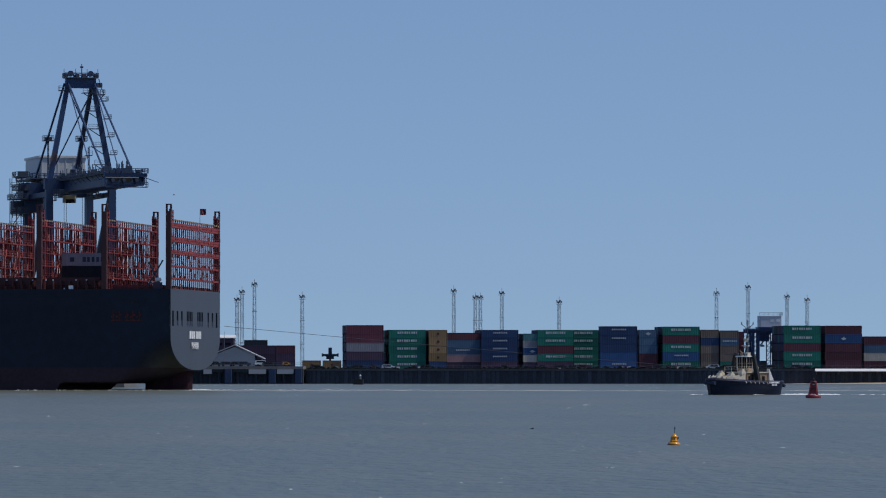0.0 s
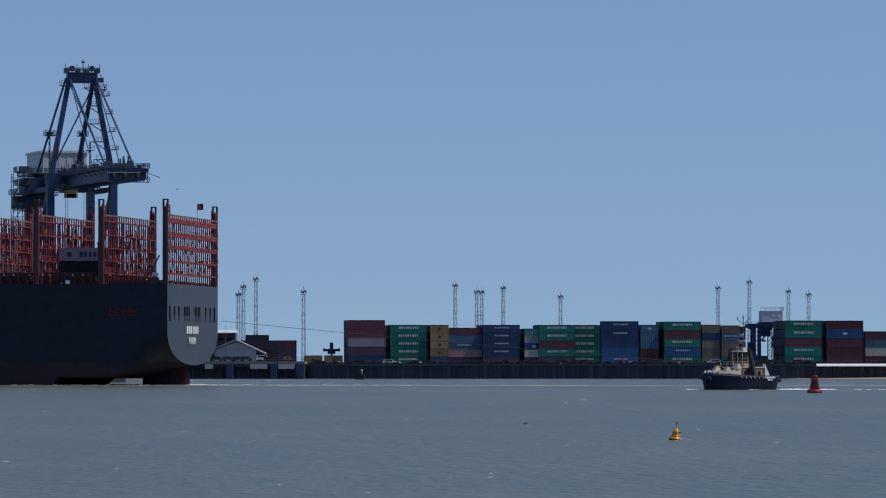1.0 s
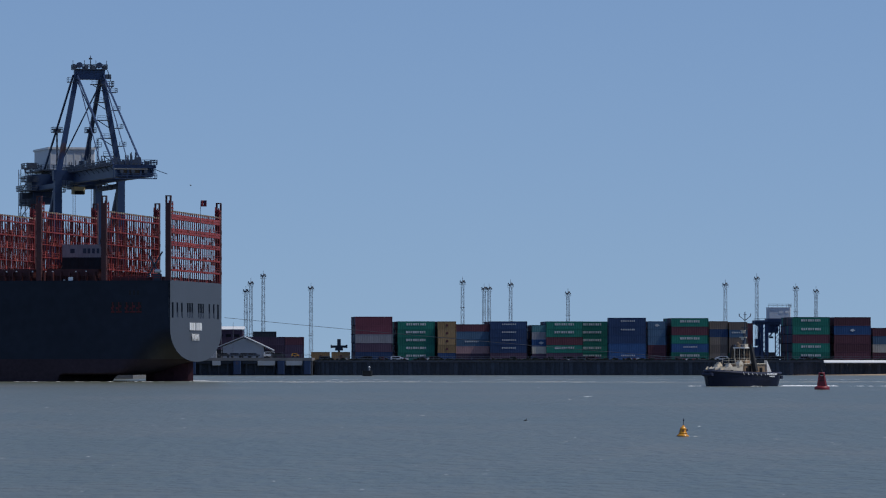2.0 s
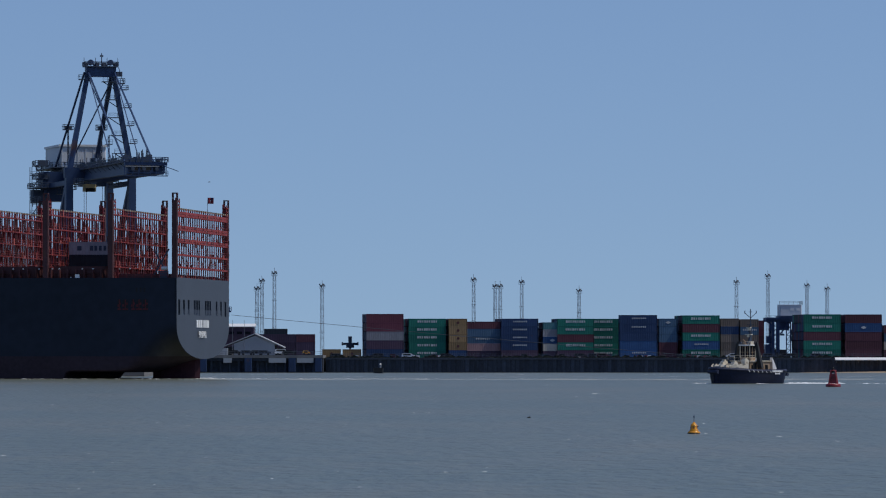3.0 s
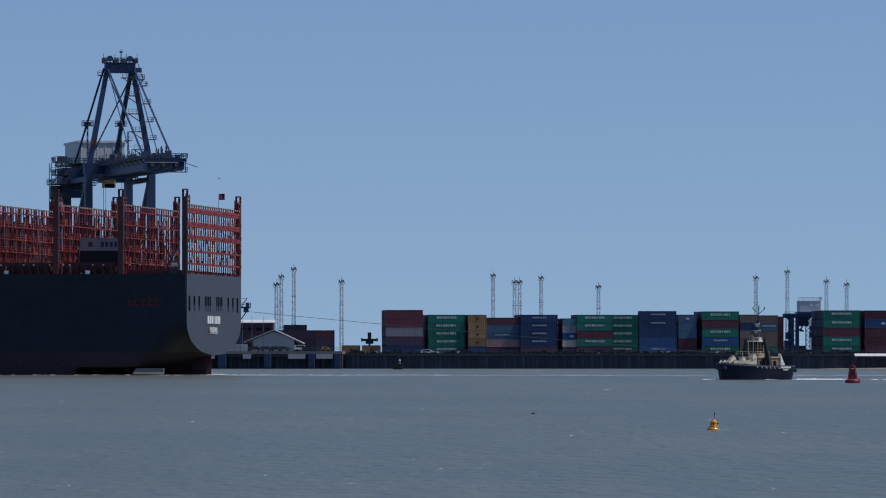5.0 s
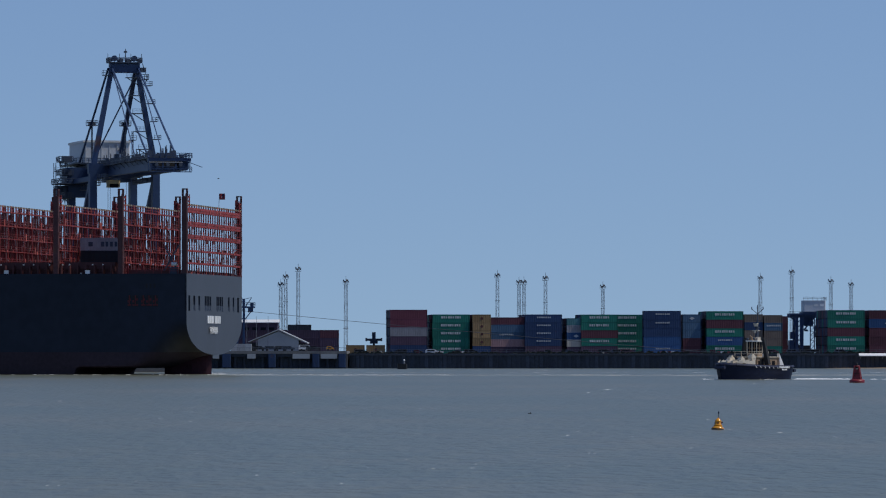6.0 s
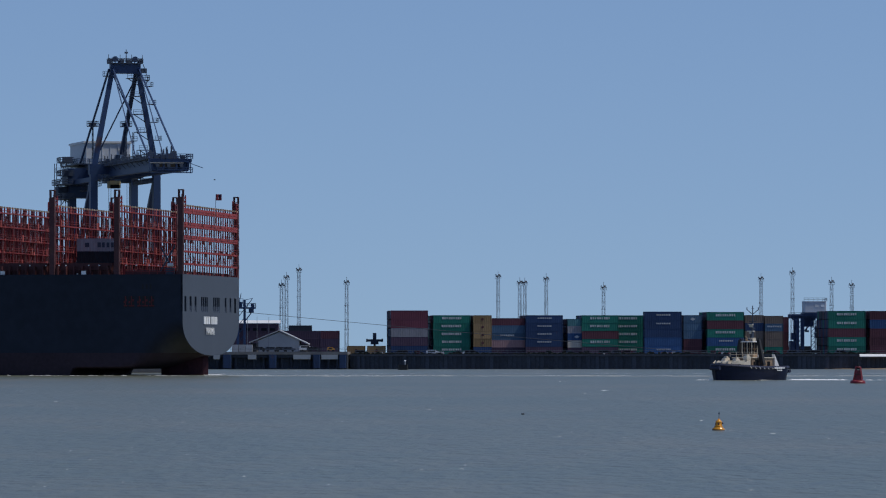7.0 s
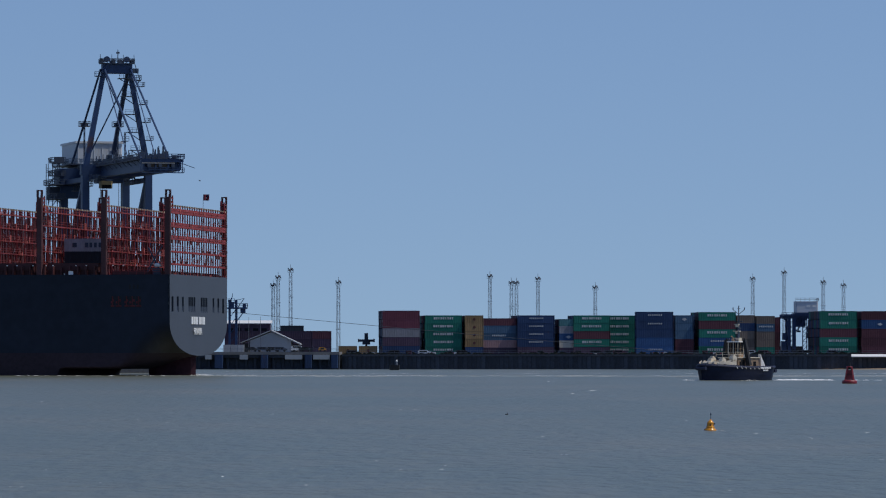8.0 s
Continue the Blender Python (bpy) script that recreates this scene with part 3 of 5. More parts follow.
def container(m, L, H, col, word="", group="stacked containers", where="stacked on the yard"):
    key = (L, H, col)
    if key not in box_cache:
        box_cache[key] = (corrugated(L, H).mesh("body", M["box_" + col]), container_frame(L, H).mesh("frame", M["box_" + col]))
    size = "forty-foot" if L > 8 else "twenty-foot"
    mark = {"": "", "nine": " with white lettering", "four": " with small white lettering", "disc": " with a round emblem", "logo": " with a pale emblem",
            "long": " with dark lettering"}[word]
    tint = {"black": "near-black", "pale": "pale grey-beige", "grey": "light grey", "green": "bright green"}.get(col, col)
    ob = thing("shipping_container", m, f"{tint} {size} shipping container{mark} {where}", "container", group)
    part("body", box_cache[key][0], None, ob)
    part("frame", box_cache[key][1], None, ob)
    if word:
        y, mid = -1.26, H * 0.5
        mat = {"disc": M["hatch_red"], "long": M["crane_grey"]}.get(word, M["letter"])
        bars = {"nine": [(-3.3 + i * 0.75, 0.58 - 0.1 * (i % 3), mid - 0.02, 0.74) for i in range(9)],
                "four": [(-2.2 + i * 0.6, 0.36, mid + 0.1, 0.48) for i in range(8)],
                "long": [(-4.2, 1.0, mid - 0.5, 1.0)] + [(-1.3 + i * 1.05, w, mid - 0.55, 1.1) for i, w in enumerate((0.78, 0.62, 0.62, 0.58, 0.55, 0.66))]}
        for x, w, z, h in bars.get(word, []):
            wkey = (word, round(w, 2), h)
            if wkey not in box_cache:
                box_cache[wkey] = Shape().box(0, w, 0, 0.06, 0, h).mesh("letter_bar", mat)
            part("letter_bar", box_cache[wkey], None, ob, at=pose(x, y, z))
        if word == "disc":
            part("emblem", Shape().tube((0, y, mid), (0, y + 0.06, mid), 0.45, 14), mat, ob)
        elif word == "logo":
            part("emblem", Shape().add([(-0.9, y, mid), (0, y, mid - 0.5), (0.9, y, mid), (0, y, mid + 0.5), (-0.9, y + 0.06, mid), (0, y + 0.06, mid - 0.5),
                                        (0.9, y + 0.06, mid), (0, y + 0.06, mid + 0.5)], [(0, 1, 2, 3), (0, 4, 5, 1), (1, 5, 6, 2), (2, 6, 7, 3), (3, 7, 4, 0)]), mat, ob)
    return ob


YARD_TURN = 5.0
STD, HIGH, FORTY, TWENTY = 2.59, 2.9, 12.19, 6.06
# (centre east of the line of sight, distance, length, height each, rows deep, colours from the top down with lettering)
STACKS = [
    (-11.4, 1784, FORTY, HIGH, 7, "red: red: grey: plum: navy:"),
    (2.5, 1786, FORTY, STD, 8, "green:nine green:nine green:nine green:nine green:nine"),
    (12.6, 1786, TWENTY, STD, 5, "tan:disc tan:disc tan:disc tan:disc navy:"),
    (20.7, 1787, FORTY, 2.4, 5, "maroon: slate: slate:four salmon: plum:"),
    (32.9, 1786, FORTY, STD, 8, "navy:four navy:four navy:four navy:four plum:"),
    (43.7, 1788, TWENTY, 2.35, 6, "teal: grey: blue:logo pale: plum:"),
    (51.4, 1788, FORTY, STD, 7, "green:nine green:nine maroon: green:nine plum:"),
    (60.5, 1792, FORTY, STD, 8, "green:nine green:nine green:nine green:nine green:nine"),
    (65.0, 1805, TWENTY, STD, 3, "maroon: red: maroon: tan: pale:"),
    (71.8, 1780, FORTY, 2.82, 2, "navy:four navy:four navy: blue: blue:four"),
    (81.6, 1782.4, TWENTY, STD, 7, "slate:logo slate: slate: maroon: maroon:"),
    (92.4, 1782, FORTY, 2.8, 8, "green:nine maroon: green:nine blue:four green:nine"),
    (102.0, 1785, TWENTY, 2.6, 4, "brown: navy: brown: brown: brown:"),
    (108.4, 1785, TWENTY, 2.55, 4, "brown: slate:four brown: brown: green:"),
    (111.6, 1806, TWENTY, 2.5, 3, "maroon: red: maroon: maroon: maroon:"),
    (131.8, 1776, FORTY, 2.86, 10, "green:nine green:nine maroon: green:nine green:nine"),
    (145.6, 1780, FORTY, 2.86, 4, "maroon: blue:logo maroon: maroon: maroon:"),
    (158.6, 1784, FORTY, 2.7, 4, "maroon: slate: pale: maroon:"),
    (172.0, 1786, FORTY, 2.7, 4, "maroon: blue: maroon: navy:"),
]
rnd = random.Random(11)
deep_rows = []
for cx, cy, L, H, deep, cols in STACKS:
    cells = cols.split(" ")
    for row in range(deep):
        for k, cell in enumerate(cells):
            col, word = cell.split(":")
            if row:
                word = ""
                # rows behind get mostly dark colours, standing for their shaded ends
                if rnd.random() < 0.9:
                    col = rnd.choice(["black", "navy", "black", "plum", "maroon", "navy"])
            z = QUAY_TOP + (len(cells) - 1 - k) * (H + 0.004)
            jx = rnd.uniform(-0.06, 0.06)
            t = radians(YARD_TURN)
            m = pose(cx + jx * math.cos(t) - row * 2.6 * math.sin(t), cy + row * 2.6 * math.cos(t), z, 0, 0, YARD_TURN)
            if row < 2:
                container(m, L, H, col, word)
            else:
                deep_rows.append((m, L, H, col))
# an added further block of boxes behind closes the gaps between the front stacks
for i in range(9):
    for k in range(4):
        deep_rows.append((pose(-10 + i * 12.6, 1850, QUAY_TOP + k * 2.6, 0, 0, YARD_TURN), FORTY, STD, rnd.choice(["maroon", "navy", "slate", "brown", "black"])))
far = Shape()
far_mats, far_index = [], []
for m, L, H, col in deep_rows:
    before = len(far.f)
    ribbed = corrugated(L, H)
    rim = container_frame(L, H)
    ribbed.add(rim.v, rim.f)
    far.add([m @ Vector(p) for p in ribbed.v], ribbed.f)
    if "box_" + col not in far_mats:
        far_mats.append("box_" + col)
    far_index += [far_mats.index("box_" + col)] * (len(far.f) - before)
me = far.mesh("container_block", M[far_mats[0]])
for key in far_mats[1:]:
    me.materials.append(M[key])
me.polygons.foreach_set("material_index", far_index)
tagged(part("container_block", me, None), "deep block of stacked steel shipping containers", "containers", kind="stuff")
# near-black box added to fill the low dark gap behind the gantry
container(pose(119.5, 1856, QUAY_TOP, 0, 0, 4), FORTY, HIGH, "black")
# low row of tan boxes in the gap
for x in (-28.9, -22.2):
    container(pose(x, 1784, QUAY_TOP, 0, 0, 3), TWENTY, HIGH, "tan", "disc", where="on the yard")

# two boxes still on the ship
DECK_BOX = []
for z, col, word in ((DECK + 2.6 + 2.9, "grey", "long"), (DECK + 2.6, "black", "")):
    DECK_BOX.append((container(pose(0, 0, 0), FORTY, 2.9, col, word, "deck containers", "on deck hatch covers"), z))


# ---- ship-to-shore crane ----
def quay_crane(m):
    c = thing("quay_crane", m, "deep blue ship-to-shore gantry crane with tall apex frame", "crane")
    blue = M["crane_blue"]
    W, G, TOP = 8.2, 30.0, 50.0
    for x in (0, -G):
        for y in (-W, W):
            leg = Shape().beam((x, y, 5.2), (x, y, TOP + 1), 2.7, 2.0, 0.9)
            lg = part("leg", leg, blue, c)
            part("bogie", Shape().box(x - 0.7, x + 0.7, y - 4.2, y + 4.2, 4.0, 5.6, c=0.3), M["crane_grey"], lg)
        part("sill_beam", Shape().box(x - 0.8, x + 0.8, -W - 1, W + 1, 5.6, 7.4), blue, c)
        part("portal_beam", Shape().box(x - 1.0, x + 1.0, -W - 0.4, W + 0.4, 19.5, 22), blue, c)
        part("cross_girder", Shape().box(x - 1.2, x + 1.2, -W - 1.2, W + 1.2, TOP + 0.2, TOP + 2.8), blue, c)
    for y in (-W, W):
        part("side_beam", Shape().box(-G + 0.8, -0.8, y - 0.7, y + 0.7, 19.8, 21.8), blue, c)
        part("side_brace", Shape().beam((-G, y, 22), (-2, y, TOP - 2), 1.3), blue, c)
        part("side_brace", Shape().beam((-G + 2, y, TOP - 1), (0, y, TOP - 1), 1.2), blue, c)
    for y in (-3.6, 3.6):
        g = Shape().box(-46, 1.2, y - 0.8, y + 0.8, 49.4, 53.4)
        part("main_girder", g, blue, c)
        b = Shape()
        b.add([(1.4, y - 0.8, 49.6), (1.4, y + 0.8, 49.6), (1.4, y + 0.8, 53.6), (1.4, y - 0.8, 53.6),
               (57.5, y - 0.8, 49.3), (57.5, y + 0.8, 49.3), (57.5, y + 0.8, 52.4), (57.5, y - 0.8, 52.4)],
              [(3, 2, 1, 0), (4, 5, 6, 7), (0, 1, 5, 4), (1, 2, 6, 5), (2, 3, 7, 6), (3, 0, 4, 7)])
        part("boom", b, blue, c)
        s1 = 1 if y > 0 else -1
        w = Shape().box(-46, 57.5, y + s1 * 0.8, y + s1 * 2.0, 52.2, 52.35)
        w.rail([(-46, y + s1 * 2.0, 52.3), (57.5, y + s1 * 2.0, 52.3)], 1.25, 0.15, 1.8)
        for i in range(17):
            w.beam((-45 + i * 6.2, y + s1 * 0.8, 51.0), (-45 + i * 6.2, y + s1 * 2.0, 52.2), 0.14)
        part("walkway", w, M["crane_grey"], c)
    for i in range(9):
        x = -44 + i * 12.3
        part("girder_tie", Shape().box(x - 0.5, x + 0.5, -2.8, 2.8, 51.2, 52.4), blue, c)
    # machinery house at the landward end
    h = Shape().box(-45, -24, -6.0, 6.2, 53.9, 59.2, c=0.3)
    house = part("machinery_house", h, M["house"], c, "pale grey machinery house with white roof edge")
    part("roof_slab", Shape().box(-45.3, -23.7, -6.3, 6.5, 59.2, 59.75), M["white"], house)
    for k in range(6):
        part("cladding_rib", Shape().box(-23.99, -23.9, -5.6 + k * 2.1, -5.4 + k * 2.1, 54.0, 59.1), M["house"], house)
    part("door", Shape().box(-23.98, -23.88, 2.2, 3.4, 53.95, 56.2), M["crane_grey"], house)
    pl = Shape().box(-48, -24, -8.0, 8.2, 53.6, 53.9)
    pl.rail([(-24, -8, 53.9), (-24, 8.2, 53.9), (-48, 8.2, 53.9), (-48, -8, 53.9), (-24, -8, 53.9)], 1.2, 0.14, 1.6)
    part("house_platform", pl, M["crane_grey"], c)
    # apex frame
    apex = 77.8
    for y in (-1, 1):
        part("pylon", Shape().beam((0, y * W, TOP + 1.4), (0, y * 3.2, apex), 1.25, 1.4, 0.8), blue, c)
        part("back_leg", Shape().beam((-28, 4.0 if y > 0 else -6.6, 53.5), (-0.5, 3.1 if y > 0 else -4.1, apex - 0.5), 1.0 if y > 0 else 0.42), blue, c)
        for x1 in (34, 50):
            st = Shape().beam((0.3, y * 3.4, apex), (x1, y * 3.6, 52.6), 0.34 if x1 > 40 else 0.2, 0.4 if x1 > 40 else 0.22)
            part("forestay", st, blue, c)
        # stay towers on the girder
        ty = 3.6 if y > 0 else -5.2
        tw = Shape()
        for dx in (-0.7, 0.7):
            tw.beam((-17 + dx, ty, 53.4), (-17 + dx, ty, 63.4), 0.18)
        for k in range(6):
            tw.beam((-17.7, ty, 53.6 + k * 1.7), (-16.3, ty, 55.2 + k * 1.7), 0.12)
        tw.box(-18.4, -15.6, ty - 1.3, ty + 1.3, 63.2, 63.4)
        tw.rail([(-18.4, ty - 1.3, 63.4), (-15.6, ty - 1.3, 63.4), (-15.6, ty + 1.3, 63.4), (-18.4, ty + 1.3, 63.4), (-18.4, ty - 1.3, 63.4)], 1.2, 0.09, 1.2)
        tw.box(-17.8, -16.2, ty - 0.8, ty + 0.8, 63.4, 64.3)
        part("stay_tower", tw, M["crane_grey"], c)
    part("cross_stay", Shape().beam((0, -3.6, apex - 1), (0, W - 1, TOP + 3), 0.24), blue, c)
    part("cross_stay", Shape().beam((0, 3.6, apex - 1), (-22, -3.0, 56), 0.26), blue, c)
    hb = Shape().box(-1.2, 1.2, -3.9, 3.9, apex - 1.6, apex + 0.9, c=0.2)
    head = part("apex_beam", hb, blue, c)
    hp = Shape().box(-2.0, 2.0, -4.3, 4.3, apex + 0.9, apex + 1.1)
    hp.rail([(-2, -4.3, apex + 1.1), (-2, 4.3, apex + 1.1), (2, 4.3, apex + 1.1), (2, -4.3, apex + 1.1), (-2, -4.3, apex + 1.1)], 1.1, 0.14, 1.4)
    for y in (-4.0, -0.9, 0.9, 4.0):
        hp.box(-0.8, 0.8, y - 0.45, y + 0.45, apex + 1.1, apex + 2.0)
    hp.box(-1, 1, 3.6, 6.2, apex - 3.4, apex - 3.1)
    hp.rail([(1, 3.9, apex - 3.2), (1, 6.2, apex - 3.2), (-1, 6.2, apex - 3.2)], 1.2, 0.14, 1.1)
    hp.beam((0.5, 6.0, apex - 3.2), (0.5, 4.2, apex - 5.4), 0.2).beam((0.6, 4.6, apex + 0.9), (0.6, 5.9, apex - 3.2), 0.16).box(-0.6, 0.6, 4.2, 5.6, apex - 1.4, apex - 0.2)
    hp.box(-1, 1, -5.6, -3.5, apex - 2.4, apex - 2.2)
    hp.rail([(1, -4.0, apex - 2.2), (1, -5.6, apex - 2.2), (-1, -5.6, apex - 2.2)], 1.1, 0.09, 1.1)
    part("top_platform", hp, M["crane_grey"], head)
    for y in (-2.6, 2.6):
        part("sheave", Shape().tube((-0.5, y, apex + 2.1), (0.5, y, apex + 2.1), 0.75, 14).beam((0, y - 1.3, apex + 1.1), (0, y, apex + 2.4), 0.4).beam((0, y + 1.3, apex + 1.1), (0, y, apex + 2.4), 0.4), blue, head)
    ant = Shape().beam((0, 0.3, apex + 1.1), (0, 0.3, apex + 4.6), 0.26, 0.26, 0.6).box(-0.3, 0.3, -0.1, 0.7, apex + 3.6, apex + 4.0)
    for y in (-4.4, -1.4, 1.6, 4.4):
        part("aerial", Shape().beam((0.6, y, apex + 1.1), (0.6, y, apex + 3.3), 0.12), M["crane_grey"], head)
    part("mast_light", ant, M["crane_grey"], head)
    # ladders and landings on the seaward pylon
    for k in range(5):
        z = 54.5 + k * 4.6
        y = W - (W - 3.6) * (z - TOP) / (apex - TOP)
        ld = Shape().box(-1.6, 1.6, y + 0.9, y + 2.6, z, z + 0.15)
        ld.rail([(-1.6, y + 2.6, z), (1.6, y + 2.6, z), (1.6, y + 0.9, z)], 1.1, 0.09, 1.2)
        ld.box(-1.4, 1.4, y - 4.0, y - 0.9, z + 2.0, z + 2.15)
        ld.beam((0, y - 3.6, z + 2.0), (0, y - 0.6, z + 0.1), 0.2)
        ld.rail([(1.4, y - 4, z + 2.1), (1.4, y - 1.8, z + 2.1)], 1.1, 0.09, 1.1)
        part("landing", ld, M["crane_grey"], c)
    rw = Shape()
    for dx in (-0.8, 0.8):
        rw.beam((6 + dx, 1.0, 53.6), (6 + dx, 1.0, 61), 0.16)
    for k in range(7):
        rw.beam((5.2, 1.0, 54 + k), (6.8, 1.0, 54.8 + k), 0.1)
    rw.box(4.8, 7.2, 0.2, 1.8, 58.6, 58.75)
    rw.rail([(7.2, 0.2, 58.7), (7.2, 1.8, 58.7)], 1.1, 0.09, 0.8)
    part("lift_tower", rw, M["crane_grey"], c)
    # trolley, cabin and ropes
    tr = Shape().box(-12, -6, -3.0, 3.0, 48.4, 49.3, c=0.2)
    tro = part("trolley", tr, blue, c)
    part("cabin", Shape().box(-6.8, -4.2, -3.4, -0.2, 46.9, 48.8, c=0.4), M["cream"], tro, "cream operator's cabin under the girder")
    part("cabin_window", Shape().box(-4.22, -4.15, -3.0, -0.6, 46.8, 47.8), M["glass"], tro)
    rp = Shape()
    for y in (-2.2, 2.6):
        for x in (-10.5, -7.5):
            rp.tube((x, y, 48.6), (x, y, 28), 0.06, 6)
    part("hoist_rope", rp, M["black"], tro)
    part("spreader", Shape().box(-9.8, -8.2, -6.1, 6.1, 27.2, 28.0), M["yellow"], tro)
    # cable festoon and hanging platforms below the girders
    for k in range(12):
        x = -34 + k * 2.0
        part("festoon_loop", Shape().beam((x, 5.4, 51.2), (x + 1.0, 5.4, 49.0), 0.16).beam((x + 1.0, 5.4, 49.0), (x + 2.0, 5.4, 51.2), 0.16), M["black"], c)
    for x, y, z in ((-14, -5.2, 47.6), (-3, 5.0, 48.0), (-22, -6.0, 46.6), (3, -6.5, 48.4)):
        hg = Shape().box(x - 1.6, x + 1.6, y - 1.4, y + 1.4, z, z + 0.2)
        hg.rail([(x + 1.6, y - 1.4, z + 0.2), (x + 1.6, y + 1.4, z + 0.2), (x - 1.6, y + 1.4, z + 0.2)], 1.1, 0.14, 1.3)
        for dx in (-1.5, 1.5):
            hg.beam((x + dx, y, z), (x + dx, y, 50.2), 0.2)
        part("hanging_platform", hg, M["crane_grey"], c)
    # stair tower on the landward leg
    st = Shape()
    for k in range(14):
        z = 7.5 + k * 3.4
        st.box(-G - 1.5, -G + 1.5, -W - 4.4, -W - 1.4, z, z + 0.12)
        st.rail([(-G + 1.5, -W - 1.4, z), (-G + 1.5, -W - 4.4, z), (-G - 1.5, -W - 4.4, z)], 1.1, 0.08, 1.5)
        st.beam((-G + 0.6, -W - (1.6 if k % 2 else 4.2), z), (-G + 0.6, -W - (4.2 if k % 2 else 1.6), z + 3.6), 0.5, 0.15)
    for dx, dy in ((-1.5, -1.4), (1.5, -1.4), (1.5, -4.4), (-1.5, -4.4)):
        st.beam((-G + dx, -W + dy, 4.0), (-G + dx, -W + dy, 54), 0.16)
    part("stair_tower", st, M["crane_grey"], c)
    part("switch_room", Shape().box(-G - 2, -G + 2.2, -W - 4.2, -W - 1.0, 44.5, 48, c=0.2), M["crane_grey"], c)
    part("landward_block", Shape().box(-G - 4, -G + 3, -W - 1.4, -W + 5, 45.0, 48.2, c=0.2), blue, c, "dark blue service room between the landward legs")
    part("leg_brace", Shape().beam((-G + 1, -W + 5.5, 44.0), (-G + 8, -W + 1.5, 26.0), 1.1), blue, c)
    for z, y0 in ((47.0, -W - 4.2), (42.0, -W - 4.0)):
        part("stair_flight", Shape().beam((-G + 1.4, y0, z), (-G + 1.4, y0 + 3.0, z - 3.4), 0.5, 0.2).rail([(-G + 1.5, y0, z - 3.4), (-G + 1.5, y0 + 3.2, z - 3.4)], 1.1, 0.14, 1.0), M["crane_grey"], c)
    part("electrical_house", Shape().box(-G - 3, -G + 6, -W - 2.2, -W + 4, 48.6, 52.6, c=0.2), blue, c)
    part("service_platform", Shape().box(-G - 4, -G + 7, -W - 4.6, -W + 4, 48.3, 48.5).rail([(-G + 7, -W + 4, 48.5), (-G + 7, -W - 4.6, 48.5), (-G - 4, -W - 4.6, 48.5)], 1.2, 0.15, 1.5), M["crane_grey"], c)
    tip = Shape().box(57.5, 58.4, -5.4, 5.4, 51.5, 52.3).box(57.5, 58.2, -4.6, 4.6, 49.3, 49.9)
    tip.rail([(58.6, -5.6, 52.3), (58.6, 5.6, 52.3)], 1.2, 0.15, 1.4).box(58.2, 59.2, -5.0, 5.4, 48.8, 49.0).rail([(59.2, -5.0, 49.0), (59.2, 5.4, 49.0)], 1.1, 0.14, 1.4)
    for y in (-4.6, -1.6, 1.6, 4.6):
        tip.beam((58.0, y, 49.6), (58.0, y, 51.6), 0.5)
    for y in (-5.4, 5.0):
        tip.beam((58.8, y, 49.0), (58.8, y, 52.3), 0.2)
    tip.beam((58.6, 4.4, 51.4), (61.2, 7.6, 50.0), 0.14)
    tf = part("boom_tip_frame", tip, blue, c)
    part("tip_panel", Shape().box(56.6, 57.0, -2.8, 2.8, 49.6, 52.0), M["black"], tf)
    part("tip_pipe", Shape().tube((58.7, -5.2, 51.2), (58.7, 3.2, 51.2), 0.14, 8), M["galv"], tf)
    for y in (-3.4, -0.6, 2.6):
        part("buffer", Shape().tube((58.2, y, 50.6), (59.4, y, 50.6), 0.45, 12), M["crane_grey"], tf)
    for z in (44.6, 50.6, 54.0):
        sp = Shape().box(-G + 2, -G + 7, -W - 4.4, -W - 0.8, z, z + 0.2)
        sp.rail([(-G + 7, -W - 0.8, z + 0.2), (-G + 7, -W - 4.4, z + 0.2), (-G + 2, -W - 4.4, z + 0.2)], 1.2, 0.15, 1.2)
        sp.box(-G + 4, -G + 6.2, -W - 3.4, -W - 1.0, z + 0.2, z + 1.6)
        sp.beam((-G + 6.8, -W - 4.2, z), (-G + 6.8, -W - 4.2, z - 3.2), 0.18)
        part("side_platform", sp, M["crane_grey"], c)
    rr = random.Random(3)
    for k in range(70):
        x = -20 + rr.random() * 76
        y = rr.uniform(-5.2, 5.2)
        eq = Shape()
        eq.box(x, x + 0.5 + rr.random() * 1.2, y, y + 0.5 + rr.random(), 52.4, 53.2 + rr.random() * 1.3)
        if k % 2:
            eq.beam((x + 0.2, y + 0.2, 52.4), (x + 0.2, y + 0.2, 55.0 + rr.random() * 1.2), 0.2)
        part("deck_gear", eq, M["crane_grey"], c)
    return c


quay_crane(pose(-81.9, 1392, 0.55, 0, 0, -75.6))
tagged(part("crane_quay", Shape().box(-420, -70, 1380, 1450, -8, 4.55), M["concrete"]),
       "concrete berth under the blue quay crane", "quay", kind="structure")


